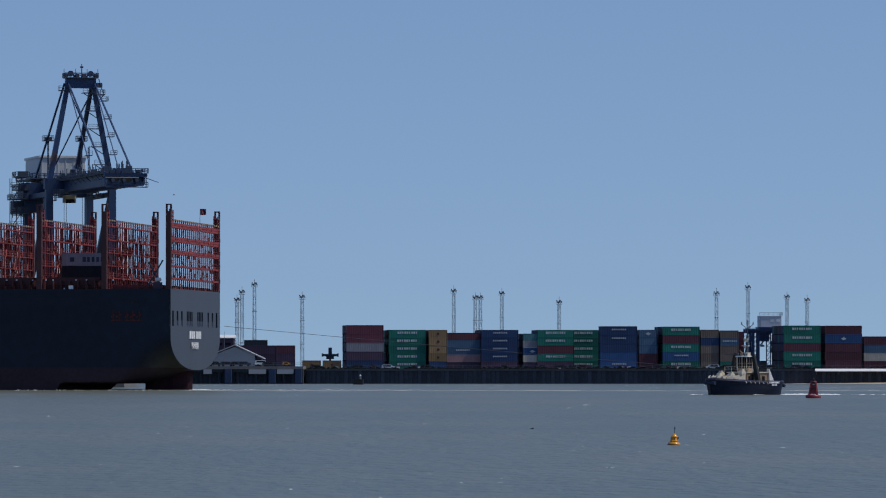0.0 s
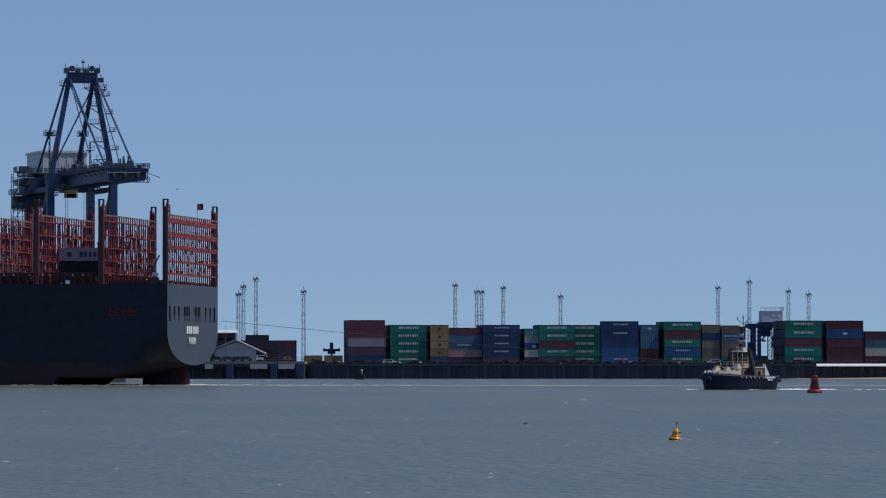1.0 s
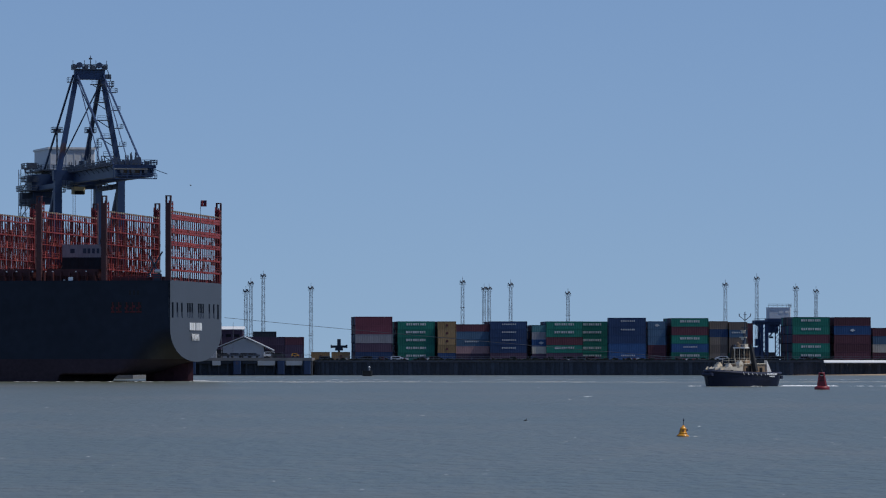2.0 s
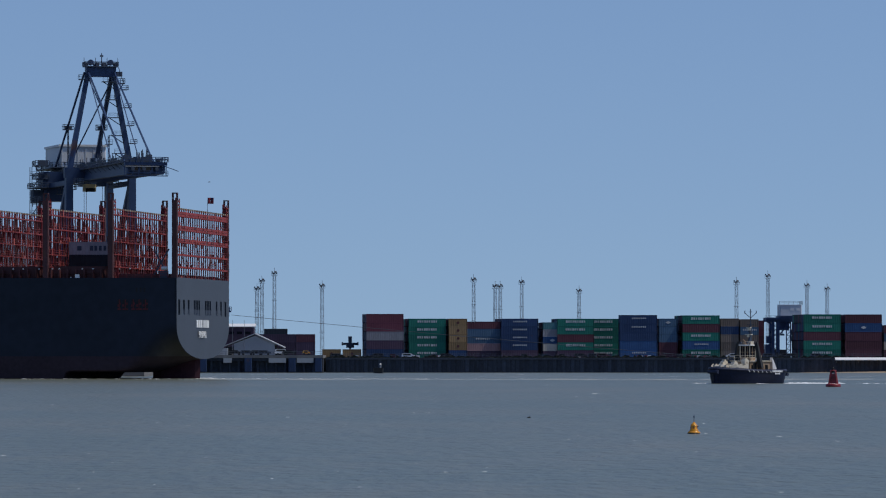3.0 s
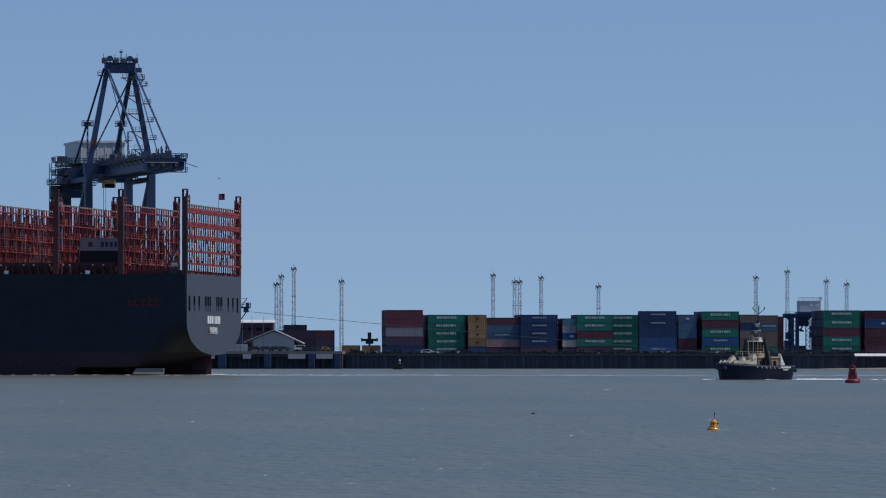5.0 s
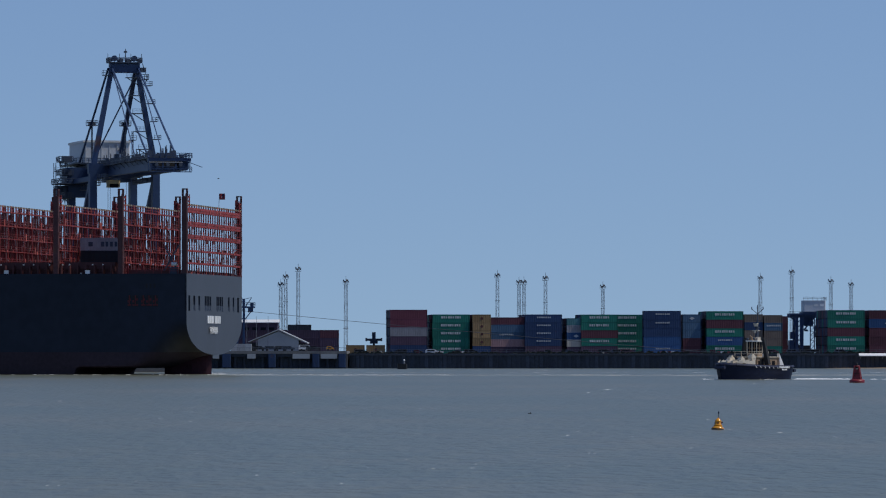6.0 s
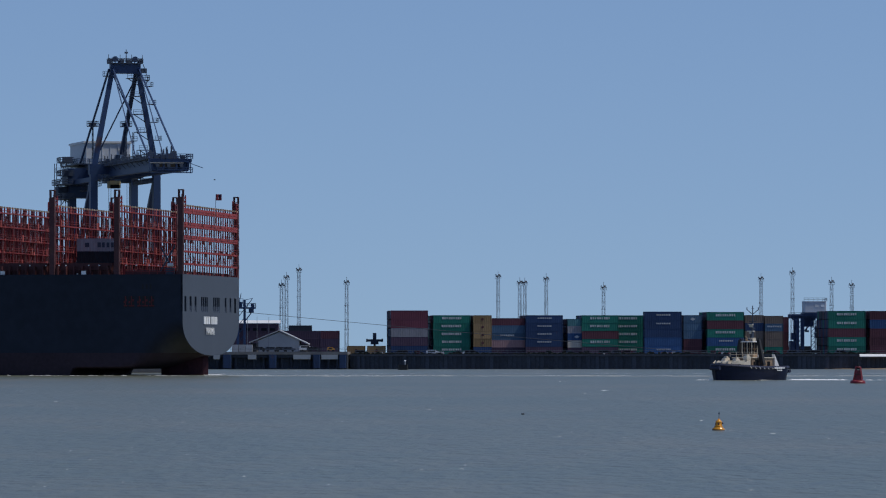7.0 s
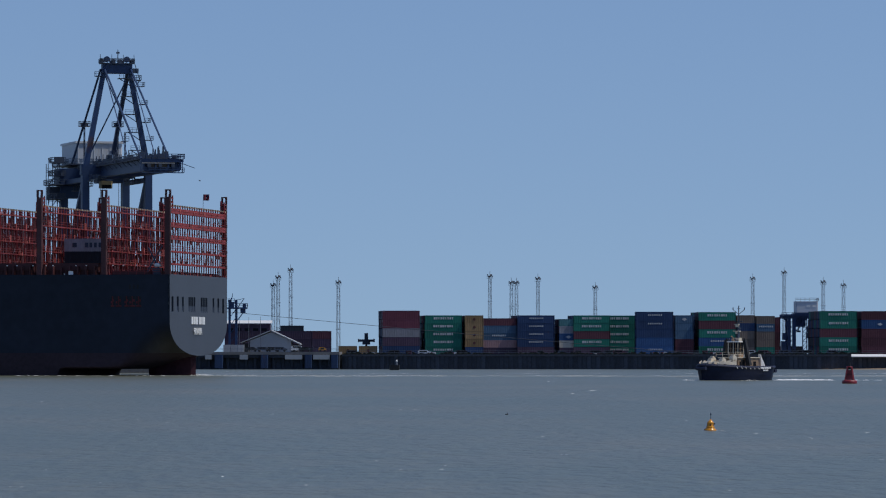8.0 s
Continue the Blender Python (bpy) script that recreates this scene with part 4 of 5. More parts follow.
# ---- floodlight masts ----
def lattice_mast(m, height, width=1.05, heads=6):
    c = thing("floodlight_mast", m, "tall galvanised lattice floodlight mast in the container yard", "light mast", "yard floodlight masts")
    s = Shape()
    h = width / 2
    for sx, sy in ((-h, -h), (h, -h), (h, h), (-h, h)):
        s.beam((sx, sy, 0), (sx * 0.8, sy * 0.8, height), 0.09)
    for z in (height * 0.36, height * 0.7):
        s.box(-h - 0.15, h + 0.15, -h - 0.15, h + 0.15, z, z + 0.12)
    part("leg_frame", s, M["mast"], c)
    b = Shape()
    n = int(height / 2.4)
    for k in range(n):
        z0, z1 = k * height / n, (k + 1) * height / n
        for (ax, ay), (bx, by) in (((-h, -h), (h, -h)), ((h, -h), (h, h)), ((h, h), (-h, h)), ((-h, h), (-h, -h))):
            f0, f1 = 1 - 0.2 * z0 / height, 1 - 0.2 * z1 / height
            a, d = ((ax, ay), (bx, by)) if k % 2 else ((bx, by), (ax, ay))
            b.beam((a[0] * f0, a[1] * f0, z0), (d[0] * f1, d[1] * f1, z1), 0.04)
    part("lattice", b, M["mast"], c)
    p = Shape().box(-0.8, 0.8, -0.8, 0.8, height, height + 0.1)
    p.rail([(-0.8, -0.8, height), (0.8, -0.8, height), (0.8, 0.8, height), (-0.8, 0.8, height), (-0.8, -0.8, height)], 1.1, 0.06, 1.6)
    part("platform", p, M["mast"], c)
    for k in range(heads):
        a = 2 * math.pi * k / heads
        q = Shape().box(-0.26, 0.26, -0.12, 0.15, -0.2, 0.24, c=0.05).beam((0, 0.2, 0), (0, 0.7, -0.4), 0.1)
        part("floodlight", q, M["crane_grey"], c, at=pose(0.85 * math.sin(a), -0.85 * math.cos(a), height + 1.4 - 0.5 * (k % 2), -25, 0, math.degrees(a)))
    part("lightning_rod", Shape().beam((0, 0, height), (0, 0, height + 2.8), 0.1), M["mast"], c)
    return c


MASTS = [(-55.7, 1860, 25.3), (-54.0, 1860, 28.0), (-50.8, 1900, 31.2), (-33.4, 1862, 26.3), (19.3, 1930, 29.4), (27.1, 1940, 27.2), (28.9, 1940, 27.2),
         (36.4, 1930, 28.5), (56.8, 1930, 25.4), (114.0, 1950, 28.8), (125.3, 1950, 31.0), (139.0, 1945, 27.5), (147.0, 1955, 26.5)]
for x, y, h in MASTS:
    lattice_mast(pose(x, y, QUAY_TOP, 0, 0, 20), h - 2.4)


# ---- tugboat ----
def tug_half(x):
    """Half breadth of the tug x metres ahead of midships."""
    L = 9.2
    t = (x + L) / (2 * L)
    aft = min(1.0, (t / 0.16)) ** 0.38 if t < 0.16 else 1.0
    fore = max(0.0, 1 - ((t - 0.5) / 0.5) ** 2.8) ** 0.6 if t > 0.5 else 1.0
    return 3.9 * min(aft, fore)


def build_tug(m):
    tug = thing("tugboat", m, "navy-hulled harbour tug with cream deckhouse and black funnels", "tugboat")
    xs = [-9.2, -9.0, -8.4, -7.4, -6, -3, 0, 2.5, 4.5, 6.2, 7.4, 8.3, 8.9, 9.2]
    zs = [-1.2, -0.2, 0.6, 1.3, 2.0, 2.5]

    def sheer(x):
        return 0.45 * max(0, (x + 2) / 11) ** 1.6 + 0.12 * max(0, (-x - 3) / 6) ** 2

    sh = Shape()
    for side in (1, -1):
        k = len(sh.v)
        for x in xs:
            for z in zs:
                f = 0.80 + 0.2 * min(1, (z + 1.2) / 3.0)
                zz = z if z < 1 else z + sheer(x) * (z - 1) / 1.5
                pull = 0.93 + 0.07 * min(1, (z + 1.2) / 3.0)
                sh.v.append((x * pull, side * max(0.02, tug_half(x) * f), zz))
        nz = len(zs)
        for i in range(len(xs) - 1):
            for j in range(nz - 1):
                a, b, c, d = k + i * nz + j, k + (i + 1) * nz + j, k + (i + 1) * nz + j + 1, k + i * nz + j + 1
                sh.f.append((a, d, c, b) if side == 1 else (a, b, c, d))
    nz = len(zs)
    for end in (0, len(xs) - 1):
        for j in range(nz - 1):
            a, b = end * nz + j, len(xs) * nz + end * nz + j
            sh.f.append((a, b, b + 1, a + 1) if end else (a, a + 1, b + 1, b))
    part("hull", sh, M["tug_hull"], tug, "dark navy tug hull", True)
    dk = Shape()
    dk.prism([(x * 0.98, tug_half(x) * 0.96) for x in xs] + [(x * 0.98, -tug_half(x) * 0.96) for x in xs[::-1]], 1.5, 1.62)
    part("deck", dk, M["tug_brown"], tug)
    # rubber fender round the rim with tyres
    fd = Shape()
    for side in (1, -1):
        for x0, x1 in zip(xs, xs[1:]):
            fd.tube((x0, side * tug_half(x0) * 1.0, 2.2 + sheer(x0)), (x1, side * tug_half(x1) * 1.0, 2.2 + sheer(x1)), 0.24, 8)
    fd.tube((9.1, -1.2, 2.1), (9.1, 1.2, 2.1), 0.34, 10).tube((-9.1, -2.2, 1.6), (-9.1, 2.2, 1.6), 0.3, 10)
    part("rim_fender", fd, M["tug_rim"], tug, "dark rubber fender")
    for i in range(8):
        x = -4.6 + i * 1.15
        y = tug_half(x) * 0.98
        for side in (1, -1):
            part("white_mark", Shape().beam((x, 0, 1.84), (x + 0.3, 0, 2.16), 0.1), M["white"], tug, at=pose(0, side * y + side * 0.25, 0.9 * sheer(x) + 0.1))
    # deckhouse
    part("deckhouse", Shape().box(-4.8, 2.2, -2.3, 2.3, 1.62, 3.9, c=0.7), M["tug_brown"], tug, "buff lower deckhouse")
    part("forward_house", Shape().box(2.21, 4.6, -1.9, 1.9, 1.62, 3.5, c=0.7), M["tug_cream"], tug, "cream forward house")
    part("boat_deck", Shape().box(-5.0, 2.5, -2.5, 2.5, 3.9, 4.05, c=0.7), M["tug_cream"], tug)
    part("boat_deck_rail", Shape().rail([(2.4, -2.4, 4.05), (2.4, 2.4, 4.05), (-1.5, 2.4, 4.05)], 0.9, 0.05, 1.3), M["tug_cream"], tug)
    for side in (1, -1):
        for k in range(3):
            part("porthole", Shape().box(-3.4 + k * 1.9, -2.6 + k * 1.9, side * 2.3 - 0.03, side * 2.3 + 0.03, 2.5, 3.3), M["glass"], tug)
    # wheelhouse: lower drum, raked windows, roof
    wh = Shape()
    base = [(-1.3, -1.1), (0.4, -1.2), (1.0, -0.6), (1.0, 0.6), (0.4, 1.2), (-1.3, 1.1)]
    wh.prism(base, 4.05, 4.7)
    part("wheelhouse", wh, M["tug_brown"], tug, "buff wheelhouse base")
    top = [(x * 0.98, y * 0.98) for x, y in base]
    for i in range(6):
        (x0, y0), (x1, y1) = base[i], base[(i + 1) % 6]
        part("window", Shape().add([(x0 * 0.97, y0 * 0.97, 4.7), (x1 * 0.97, y1 * 0.97, 4.7), (x1 * 0.96, y1 * 0.96, 6.7), (x0 * 0.96, y0 * 0.96, 6.7),
                                    (x0 * 0.92, y0 * 0.92, 4.7), (x1 * 0.92, y1 * 0.92, 4.7), (x1 * 0.91, y1 * 0.91, 6.7), (x0 * 0.91, y0 * 0.91, 6.7)],
                                   [(0, 1, 2, 3), (7, 6, 5, 4), (3, 2, 6, 7), (0, 4, 5, 1)]), M["glass"], tug, "dark wheelhouse window")
    part("window_band", Shape().prism([(x * 1.02, y * 1.02) for x, y in base], 5.5, 5.58), M["tug_brown"], tug)
    for i in range(6):
        for f in (0.0, 0.5):
            a0, a1 = Vector((*base[i], 4.7)), Vector((*base[(i + 1) % 6], 4.7))
            b0, b1 = Vector((*top[i], 6.7)), Vector((*top[(i + 1) % 6], 6.7))
            part("window_post", Shape().beam(a0.lerp(a1, f), b0.lerp(b1, f), 0.12 if f == 0 else 0.06), M["tug_cream"] if f == 0 else M["tug_brown"], tug)
    part("wheelhouse_roof", Shape().prism([(x * 1.2, y * 1.25) for x, y in top], 6.7, 6.9), M["white"], tug, "white wheelhouse roof")
    part("roof_gear", Shape().box(-1.5, -0.3, -0.7, 0.7, 6.9, 7.5, c=0.2), M["tug_cream"], tug)
    for side in (1, -1):
        fn = Shape().beam((-0.5, side * 3.15, 2.6), (-0.3, side * 2.25, 7.1), 0.85, 0.8, 0.65)
        f = part("funnel", fn, M["black"], tug, "black funnel raked inwards")
        part("exhaust", Shape().tube((-0.3, side * 2.25, 7.0), (-0.3, side * 2.2, 7.4), 0.16, 10), M["black"], f)
        part("stern_fairing", Shape().add([(-4.9, side * 2.2, 1.62), (-6.4, side * 2.4, 1.62), (-4.9, side * 2.1, 4.6), (-4.9, side * 1.5, 1.62), (-6.4, side * 1.7, 1.62), (-4.9, side * 1.5, 4.6)],
                                          [(0, 1, 2), (3, 5, 4), (0, 3, 4, 1), (1, 4, 5, 2), (2, 5, 3, 0)]), M["white"], tug)
    ms = Shape().beam((-1.0, 0, 6.9), (-1.2, 0, 10.6), 0.55, 0.55, 0.4).beam((-1.2, 0, 10.6), (-1.2, 0, 13.2), 0.12)
    for dx in (-0.7, 0.7):
        ms.beam((-1 + dx, dx * 0.8, 6.9), (-1.1, 0, 10.2), 0.14)
    ms.beam((-1.2, -0.1, 11.7), (-1.2, -1.4, 12.5), 0.09).beam((-1.2, 0.1, 11.7), (-1.2, 1.4, 12.5), 0.09).beam((-1.2, -1.4, 12.4), (-1.2, -1.4, 12.9), 0.12).beam((-1.2, 1.4, 12.4), (-1.2, 1.4, 12.9), 0.12)
    ms.beam((-1.6, 0, 12.7), (-0.8, 0, 12.7), 0.08).beam((-1.2, -0.9, 10.4), (-1.2, 0.9, 10.4), 0.1).box(-1.5, -0.9, -0.35, 0.35, 9.1, 9.25)
    mast = part("mast", ms, M["crane_grey"], tug, "slim dark signal mast")
    for z, w in ((8.6, 0.8), (9.8, 0.5)):
        part("radar", Shape().box(-0.9, -0.5, -w, w, z, z + 0.16).box(-1.0, -0.4, -0.2, 0.2, z - 0.4, z), M["tug_cream"], mast)
    part("monitor", Shape().box(-0.2, 0.6, -0.3, 0.3, 6.9, 7.4, c=0.1).tube((0.3, 0, 7.4), (0.9, 0, 7.8), 0.1, 8), M["tug_brown"], tug)
    # foredeck winch, bitts and deck gear
    wn2 = Shape().tube((6.8, -1.2, 2.6), (6.8, 1.2, 2.6), 0.75, 14).box(6.2, 7.4, -1.6, -1.25, 1.62, 3.3).box(6.2, 7.4, 1.25, 1.6, 1.62, 3.3)
    part("winch", wn2, M["tug_cream"], tug, "cream towing winch")
    part("towing_bitt", Shape().tube((8.0, -0.7, 1.62), (8.0, -0.7, 3.3), 0.2, 10).tube((8.0, 0.7, 1.62), (8.0, 0.7, 3.3), 0.2, 10).tube((8.0, -0.9, 3.0), (8.0, 0.9, 3.0), 0.14, 8), M["tug_cream"], tug)
    for side in (1, -1):
        bw = Shape()
        for x0, x1 in ((3.2, 4.6), (4.6, 6.0), (6.0, 7.2)):
            a, b = tug_half(x0) * 0.9, tug_half(x1) * 0.9
            bw.add([(x0, side * a, 1.6), (x1, side * b, 1.6), (x1, side * b, 3.1), (x0, side * a, 3.5), (x0, side * (a - 0.15), 1.6), (x1, side * (b - 0.15), 1.6),
                    (x1, side * (b - 0.15), 3.1), (x0, side * (a - 0.15), 3.5)], [(0, 1, 2, 3), (7, 6, 5, 4), (3, 2, 6, 7), (0, 3, 7, 4), (1, 5, 6, 2)])
        part("fore_bulwark", bw, M["tug_cream"], tug, "cream forward bulwark")
    for k, (x, y, h) in enumerate(((3.6, -2.2, 4.6), (4.8, -1.6, 4.2), (5.4, 1.9, 4.4), (3.0, 2.4, 4.9), (6.0, -0.4, 4.1))):
        part("locker", Shape().box(x - 0.6, x + 0.6, y - 0.5, y + 0.4, 1.62, h - 1.1, c=0.25).tube((x, y - 0.5, h - 1.1), (x, y + 0.4, h - 1.1), 0.58, 14).box(x - 0.25, x + 0.3, y - 0.4, y + 0.3, h - 0.56, h - 0.35, c=0.08), M["tug_cream"], tug)
    rr = random.Random(9)
    for i in range(9):
        x, y = rr.uniform(-7.6, 7.0), rr.choice([-1, 1]) * rr.uniform(1.6, 2.8)
        part("deck_gear", Shape().box(x, x + 0.6, y - 0.3, y + 0.3, 1.6, 2.3 + rr.random() * 1.4, c=0.1), rr.choice([M["tug_cream"], M["black"], M["white"]]), tug)
    for i in range(8):
        x = -5.4 + i * 0.36
        part("name_bar", Shape().box(x, x + 0.26, 0, 0.05, 2.1, 2.42), M["white"], tug, "white painted bar of the name", at=pose(0, 4.1, -0.1))
    for i in range(4):
        x = -4.7 + i * 0.36
        part("name_bar", Shape().box(x, x + 0.26, 0, 0.05, 1.72, 1.95), M["white"], tug, "white painted bar of the name", at=pose(0, 4.1, -0.1))
    for side in (1, -1):
        # flat near-black panel stands for the shade in the doorway
        part("deckhouse_door", Shape().box(-0.2, 0.75, side * 2.3 - 0.05, side * 2.3 + 0.05, 1.7, 3.6), M["dark"], tug, "deckhouse doorway as a near-black shade panel")
        part("searchlight", Shape().tube((0.5, side * 0.8, 7.15), (0.8, side * 0.8, 7.2), 0.2, 10).beam((0.5, side * 0.8, 6.9), (0.5, side * 0.8, 7.1), 0.1), M["crane_grey"], tug)
    size = Matrix.Diagonal((0.99, 0.99, 1.03, 1))
    for o in tug.children_recursive:
        o.data.transform(size)
        o.matrix_basis = size @ o.matrix_basis @ size.inverted()
    return tug


TUG_TURN = 225.0
tug = build_tug(pose(56.1, 991, 0, 0, 0, TUG_TURN))


# ---- buoys and beacon ----
def yellow_buoy(m):
    b = thing("yellow_buoy", m, "small yellow mooring buoy with a domed body", "buoy")
    part("float", Shape().lathe([(0.20, -0.3), (0.38, -0.1), (0.40, 0.02), (0.38, 0.10), (0.28, 0.17), (0.22, 0.25), (0.205, 0.50), (0.175, 0.58), (0.10, 0.64), (0.05, 0.72)], 24), M["yellow"], b, "", True)
    part("collar", Shape().lathe([(0.23, 0.20), (0.275, 0.22), (0.275, 0.26), (0.23, 0.28)], 24), M["yellow"], b, "", True)
    part("post", Shape().tube((0, 0, 0.7), (0, 0, 1.15), 0.02, 8).lathe([(0.02, 0.98), (0.045, 1.0), (0.045, 1.08), (0.02, 1.1)], 10), M["crane_grey"], b)
    part("waterline_band", Shape().lathe([(0.385, -0.06), (0.412, 0.0), (0.404, 0.035), (0.38, 0.04)], 24), M["black"], b, "dark band around the waterline", True)
    part("shoulder_band", Shape().lathe([(0.20, 0.47), (0.225, 0.48), (0.225, 0.51), (0.19, 0.52)], 24), M["yellow"], b, "", True)
    for k in range(5):
        part("body_slot", Shape().box(0.195, 0.222, -0.035, 0.035, 0.30, 0.44), M["hatch_red"], b, "dark slot in the body", at=pose(0, 0, 0, 0, 0, 72 * k + 30))
    part("lifting_eye", Shape().tube((0.25, -0.05, 0.45), (0.25, 0.05, 0.45), 0.05, 10), M["black"], b)
    return b


def red_buoy(m):
    b = thing("red_buoy", m, "red lateral buoy with a lattice tower on a round float", "buoy")
    part("float", Shape().lathe([(0.8, -0.5), (1.2, -0.2), (1.25, 0.3), (1.15, 0.5), (0.9, 0.58)], 24), M["buoy_red"], b, "", True)
    for k in range(4):
        a = math.pi / 2 * k + 0.6
        part("tower_leg", Shape().beam((0.92 * math.cos(a), 0.92 * math.sin(a), 0.5), (0.48 * math.cos(a), 0.48 * math.sin(a), 2.7), 0.16), M["buoy_red"], b)
    for k in range(4):
        a, a2 = math.pi / 2 * k + 0.6, math.pi / 2 * (k + 1) + 0.6
        p = Shape()
        for r0, r1, z0, z1 in ((0.86, 0.60, 0.62, 2.2),):
            p.add([(r0 * math.cos(a), r0 * math.sin(a), z0), (r0 * math.cos(a2), r0 * math.sin(a2), z0), (r1 * math.cos(a2), r1 * math.sin(a2), z1), (r1 * math.cos(a), r1 * math.sin(a), z1)], [(0, 1, 2, 3)])
        pn = part("side_panel", p, M["buoy_red"], b)
        pn.modifiers.new("plate", "SOLIDIFY").thickness = 0.05
    part("top_plate", Shape().lathe([(0.50, 2.62), (0.52, 2.7), (0.46, 2.76)], 16), M["buoy_red"], b)
    for k in range(4):
        a, a2 = math.pi / 2 * k + 0.6, math.pi / 2 * (k + 1) + 0.6
        part("tower_brace", Shape().beam((0.9 * math.cos(a), 0.9 * math.sin(a), 0.7), (0.58 * math.cos(a2), 0.58 * math.sin(a2), 2.4), 0.09)
             .beam((0.76 * math.cos(a), 0.76 * math.sin(a), 1.5), (0.76 * math.cos(a2), 0.76 * math.sin(a2), 1.5), 0.12), M["hatch_red"], b)
    part("lantern", Shape().lathe([(0.12, 2.76), (0.15, 2.9), (0.15, 3.1), (0.05, 3.25)], 12), M["black"], b)
    part("topmark", Shape().lathe([(0.24, 2.3), (0.26, 2.62)], 12), M["black"], b)
    return b


yellow = yellow_buoy(pose(17.1, 338, 0, 0, 3, 20))
red = red_buoy(pose(66.9, 877, 0, 2, 0, 0))
bc = thing("beacon_post", pose(-12.3, 1625, 0), "small dark beacon dolphin standing in the water", "beacon")
part("base", Shape().prism([(-1.3, -0.8), (1.3, -0.8), (1.5, 0.8), (-1.5, 0.8)], -3, 1.6), M["black"], bc)
part("post", Shape().tube((0.6, 0, 1.6), (0.6, 0, 2.5), 0.3, 10, 0.2), M["galv"], bc)
part("lamp", Shape().lathe([(0.25, 2.5), (0.3, 2.7), (0.1, 3.0)], 10), M["white"], bc, at=pose(0.6, 0, 0))


# ---- jetty on the left ----
JY = 1700.0
j = thing("jetty", pose(0, 0, 0), "low concrete jetty on dark piles with blue fender panels", "jetty")
part("deck_slab", Shape().box(-76, -30.2, JY, JY + 52, 4.6, 5.5), M["concrete"], j, "pale concrete deck edge")
part("apron_beam", Shape().box(-76, -30.4, JY + 0.3, JY + 1.0, 3.6, 4.59), M["quay"], j)
part("back_wall", Shape().box(-76, -30.4, JY + 2.2, JY + 3.2, -5, 4.6), M["quay"], j)
for i in range(16):
    part("support_column", Shape().tube((-74 + i * 2.9, JY + 1.6, -6), (-74 + i * 2.9, JY + 1.6, 4.59), 0.5, 10), M["quay"], j)
for x0, x1 in ((-69.2, -66.6), (-54.8, -52.5), (-41.0, -38.8), (-32.8, -30.6)):
    part("fender_panel", Shape().box(x0, x1, JY - 1.0, JY - 0.05, 0.35, 4.55, c=0.2), M["fender_blue"], j, "blue painted fender panel")
for x0, x1 in ((-61.4, -58.8), (-47.2, -41.8), (-38.4, -33.2), (-72.2, -70.2)):
    part("sign_board", Shape().box(x0, x1, JY - 0.3, JY - 0.02, 3.1, 4.55), M["roof"], j, "pale panel on the jetty face")
part("handrail", Shape().rail([(-76, JY + 0.5, 5.5), (-30.4, JY + 0.5, 5.5)], 1.1, 0.08, 3), M["galv"], j)

shed = thing("gabled_shed", pose(-52.3, JY + 16, 5.5), "grey metal-clad shed with a pale gabled roof", "shed")
part("wall", Shape().add([(-6.4, 0, 0), (6.6, 0, 0), (6.6, 0, 3.6), (0.2, 0, 6.2), (-6.4, 0, 3.6), (-6.4, 22, 0), (6.6, 22, 0), (6.6, 22, 3.6), (0.2, 22, 6.2), (-6.4, 22, 3.6)],
                         [(0, 1, 2, 3, 4), (9, 8, 7, 6, 5), (1, 6, 7, 2), (0, 4, 9, 5)]), M["shed"], shed)
part("roof", Shape().add([(-9.4, -0.6, 2.7), (0.2, -0.6, 6.55), (9.4, -0.6, 2.3), (9.4, -0.6, 2.6), (0.2, -0.6, 6.9), (-9.4, -0.6, 3.0),
                          (-9.4, 22.6, 2.7), (0.2, 22.6, 6.55), (9.4, 22.6, 2.3), (9.4, 22.6, 2.6), (0.2, 22.6, 6.9), (-9.4, 22.6, 3.0)],
                         [(0, 1, 4, 5), (1, 2, 3, 4), (5, 4, 10, 11), (4, 3, 9, 10), (0, 6, 7, 1), (1, 7, 8, 2), (2, 8, 9, 3), (0, 5, 11, 6)]), M["roof"], shed)
# near-black blocks stand for the shade under the eaves
part("side_bay", Shape().box(6.61, 8.6, 0.4, 22, 0, 2.4), M["dark"], shed)
part("side_bay", Shape().box(-8.8, -6.41, 0.4, 22, 0, 2.7), M["dark"], shed)

# long stacks of dark boxes and a low white building behind the shed
rnd = random.Random(21)
for k in range(3):
    for q in range(2):
        for z in range(3):
            container(pose((-58.5, -46.3, -37.15)[k], 1772 + q * 3, QUAY_TOP + z * 2.6), TWENTY if k == 2 else FORTY, STD, "plum" if (k + z + q) % 4 else "maroon", "", "jetty containers", "stacked behind the jetty")
container(pose(-46.9, 1772, QUAY_TOP + 3 * 2.6), 7.6, 1.75, "black", "", "jetty containers", "on the stack behind the jetty")
wb = thing("port_building", pose(-62.0, 1800, QUAY_TOP), "low dark-walled port building with a white roof edge", "building")
part("wall", Shape().box(-8, 7, 0, 14, 0, 10.3), M["box_plum"], wb, "dark plum clad wall")
part("roof", Shape().add([(-8.4, -0.4, 10.3), (7.4, -0.4, 10.3), (7.4, 14.4, 10.62), (-8.4, 14.4, 10.62), (-8.4, -0.4, 10.5), (7.4, -0.4, 10.5), (7.4, 14.4, 11.5), (-8.4, 14.4, 11.5)], [(3, 2, 1, 0), (4, 5, 6, 7), (0, 1, 5, 4), (1, 2, 6, 5), (2, 3, 7, 6), (3, 0, 4, 7)]), M["white"], wb)
for k in range(5):
    part("window", Shape().box(-7 + k * 2.8, -5.2 + k * 2.8, -0.05, 0.05, 7.4, 8.8), M["glass"], wb)
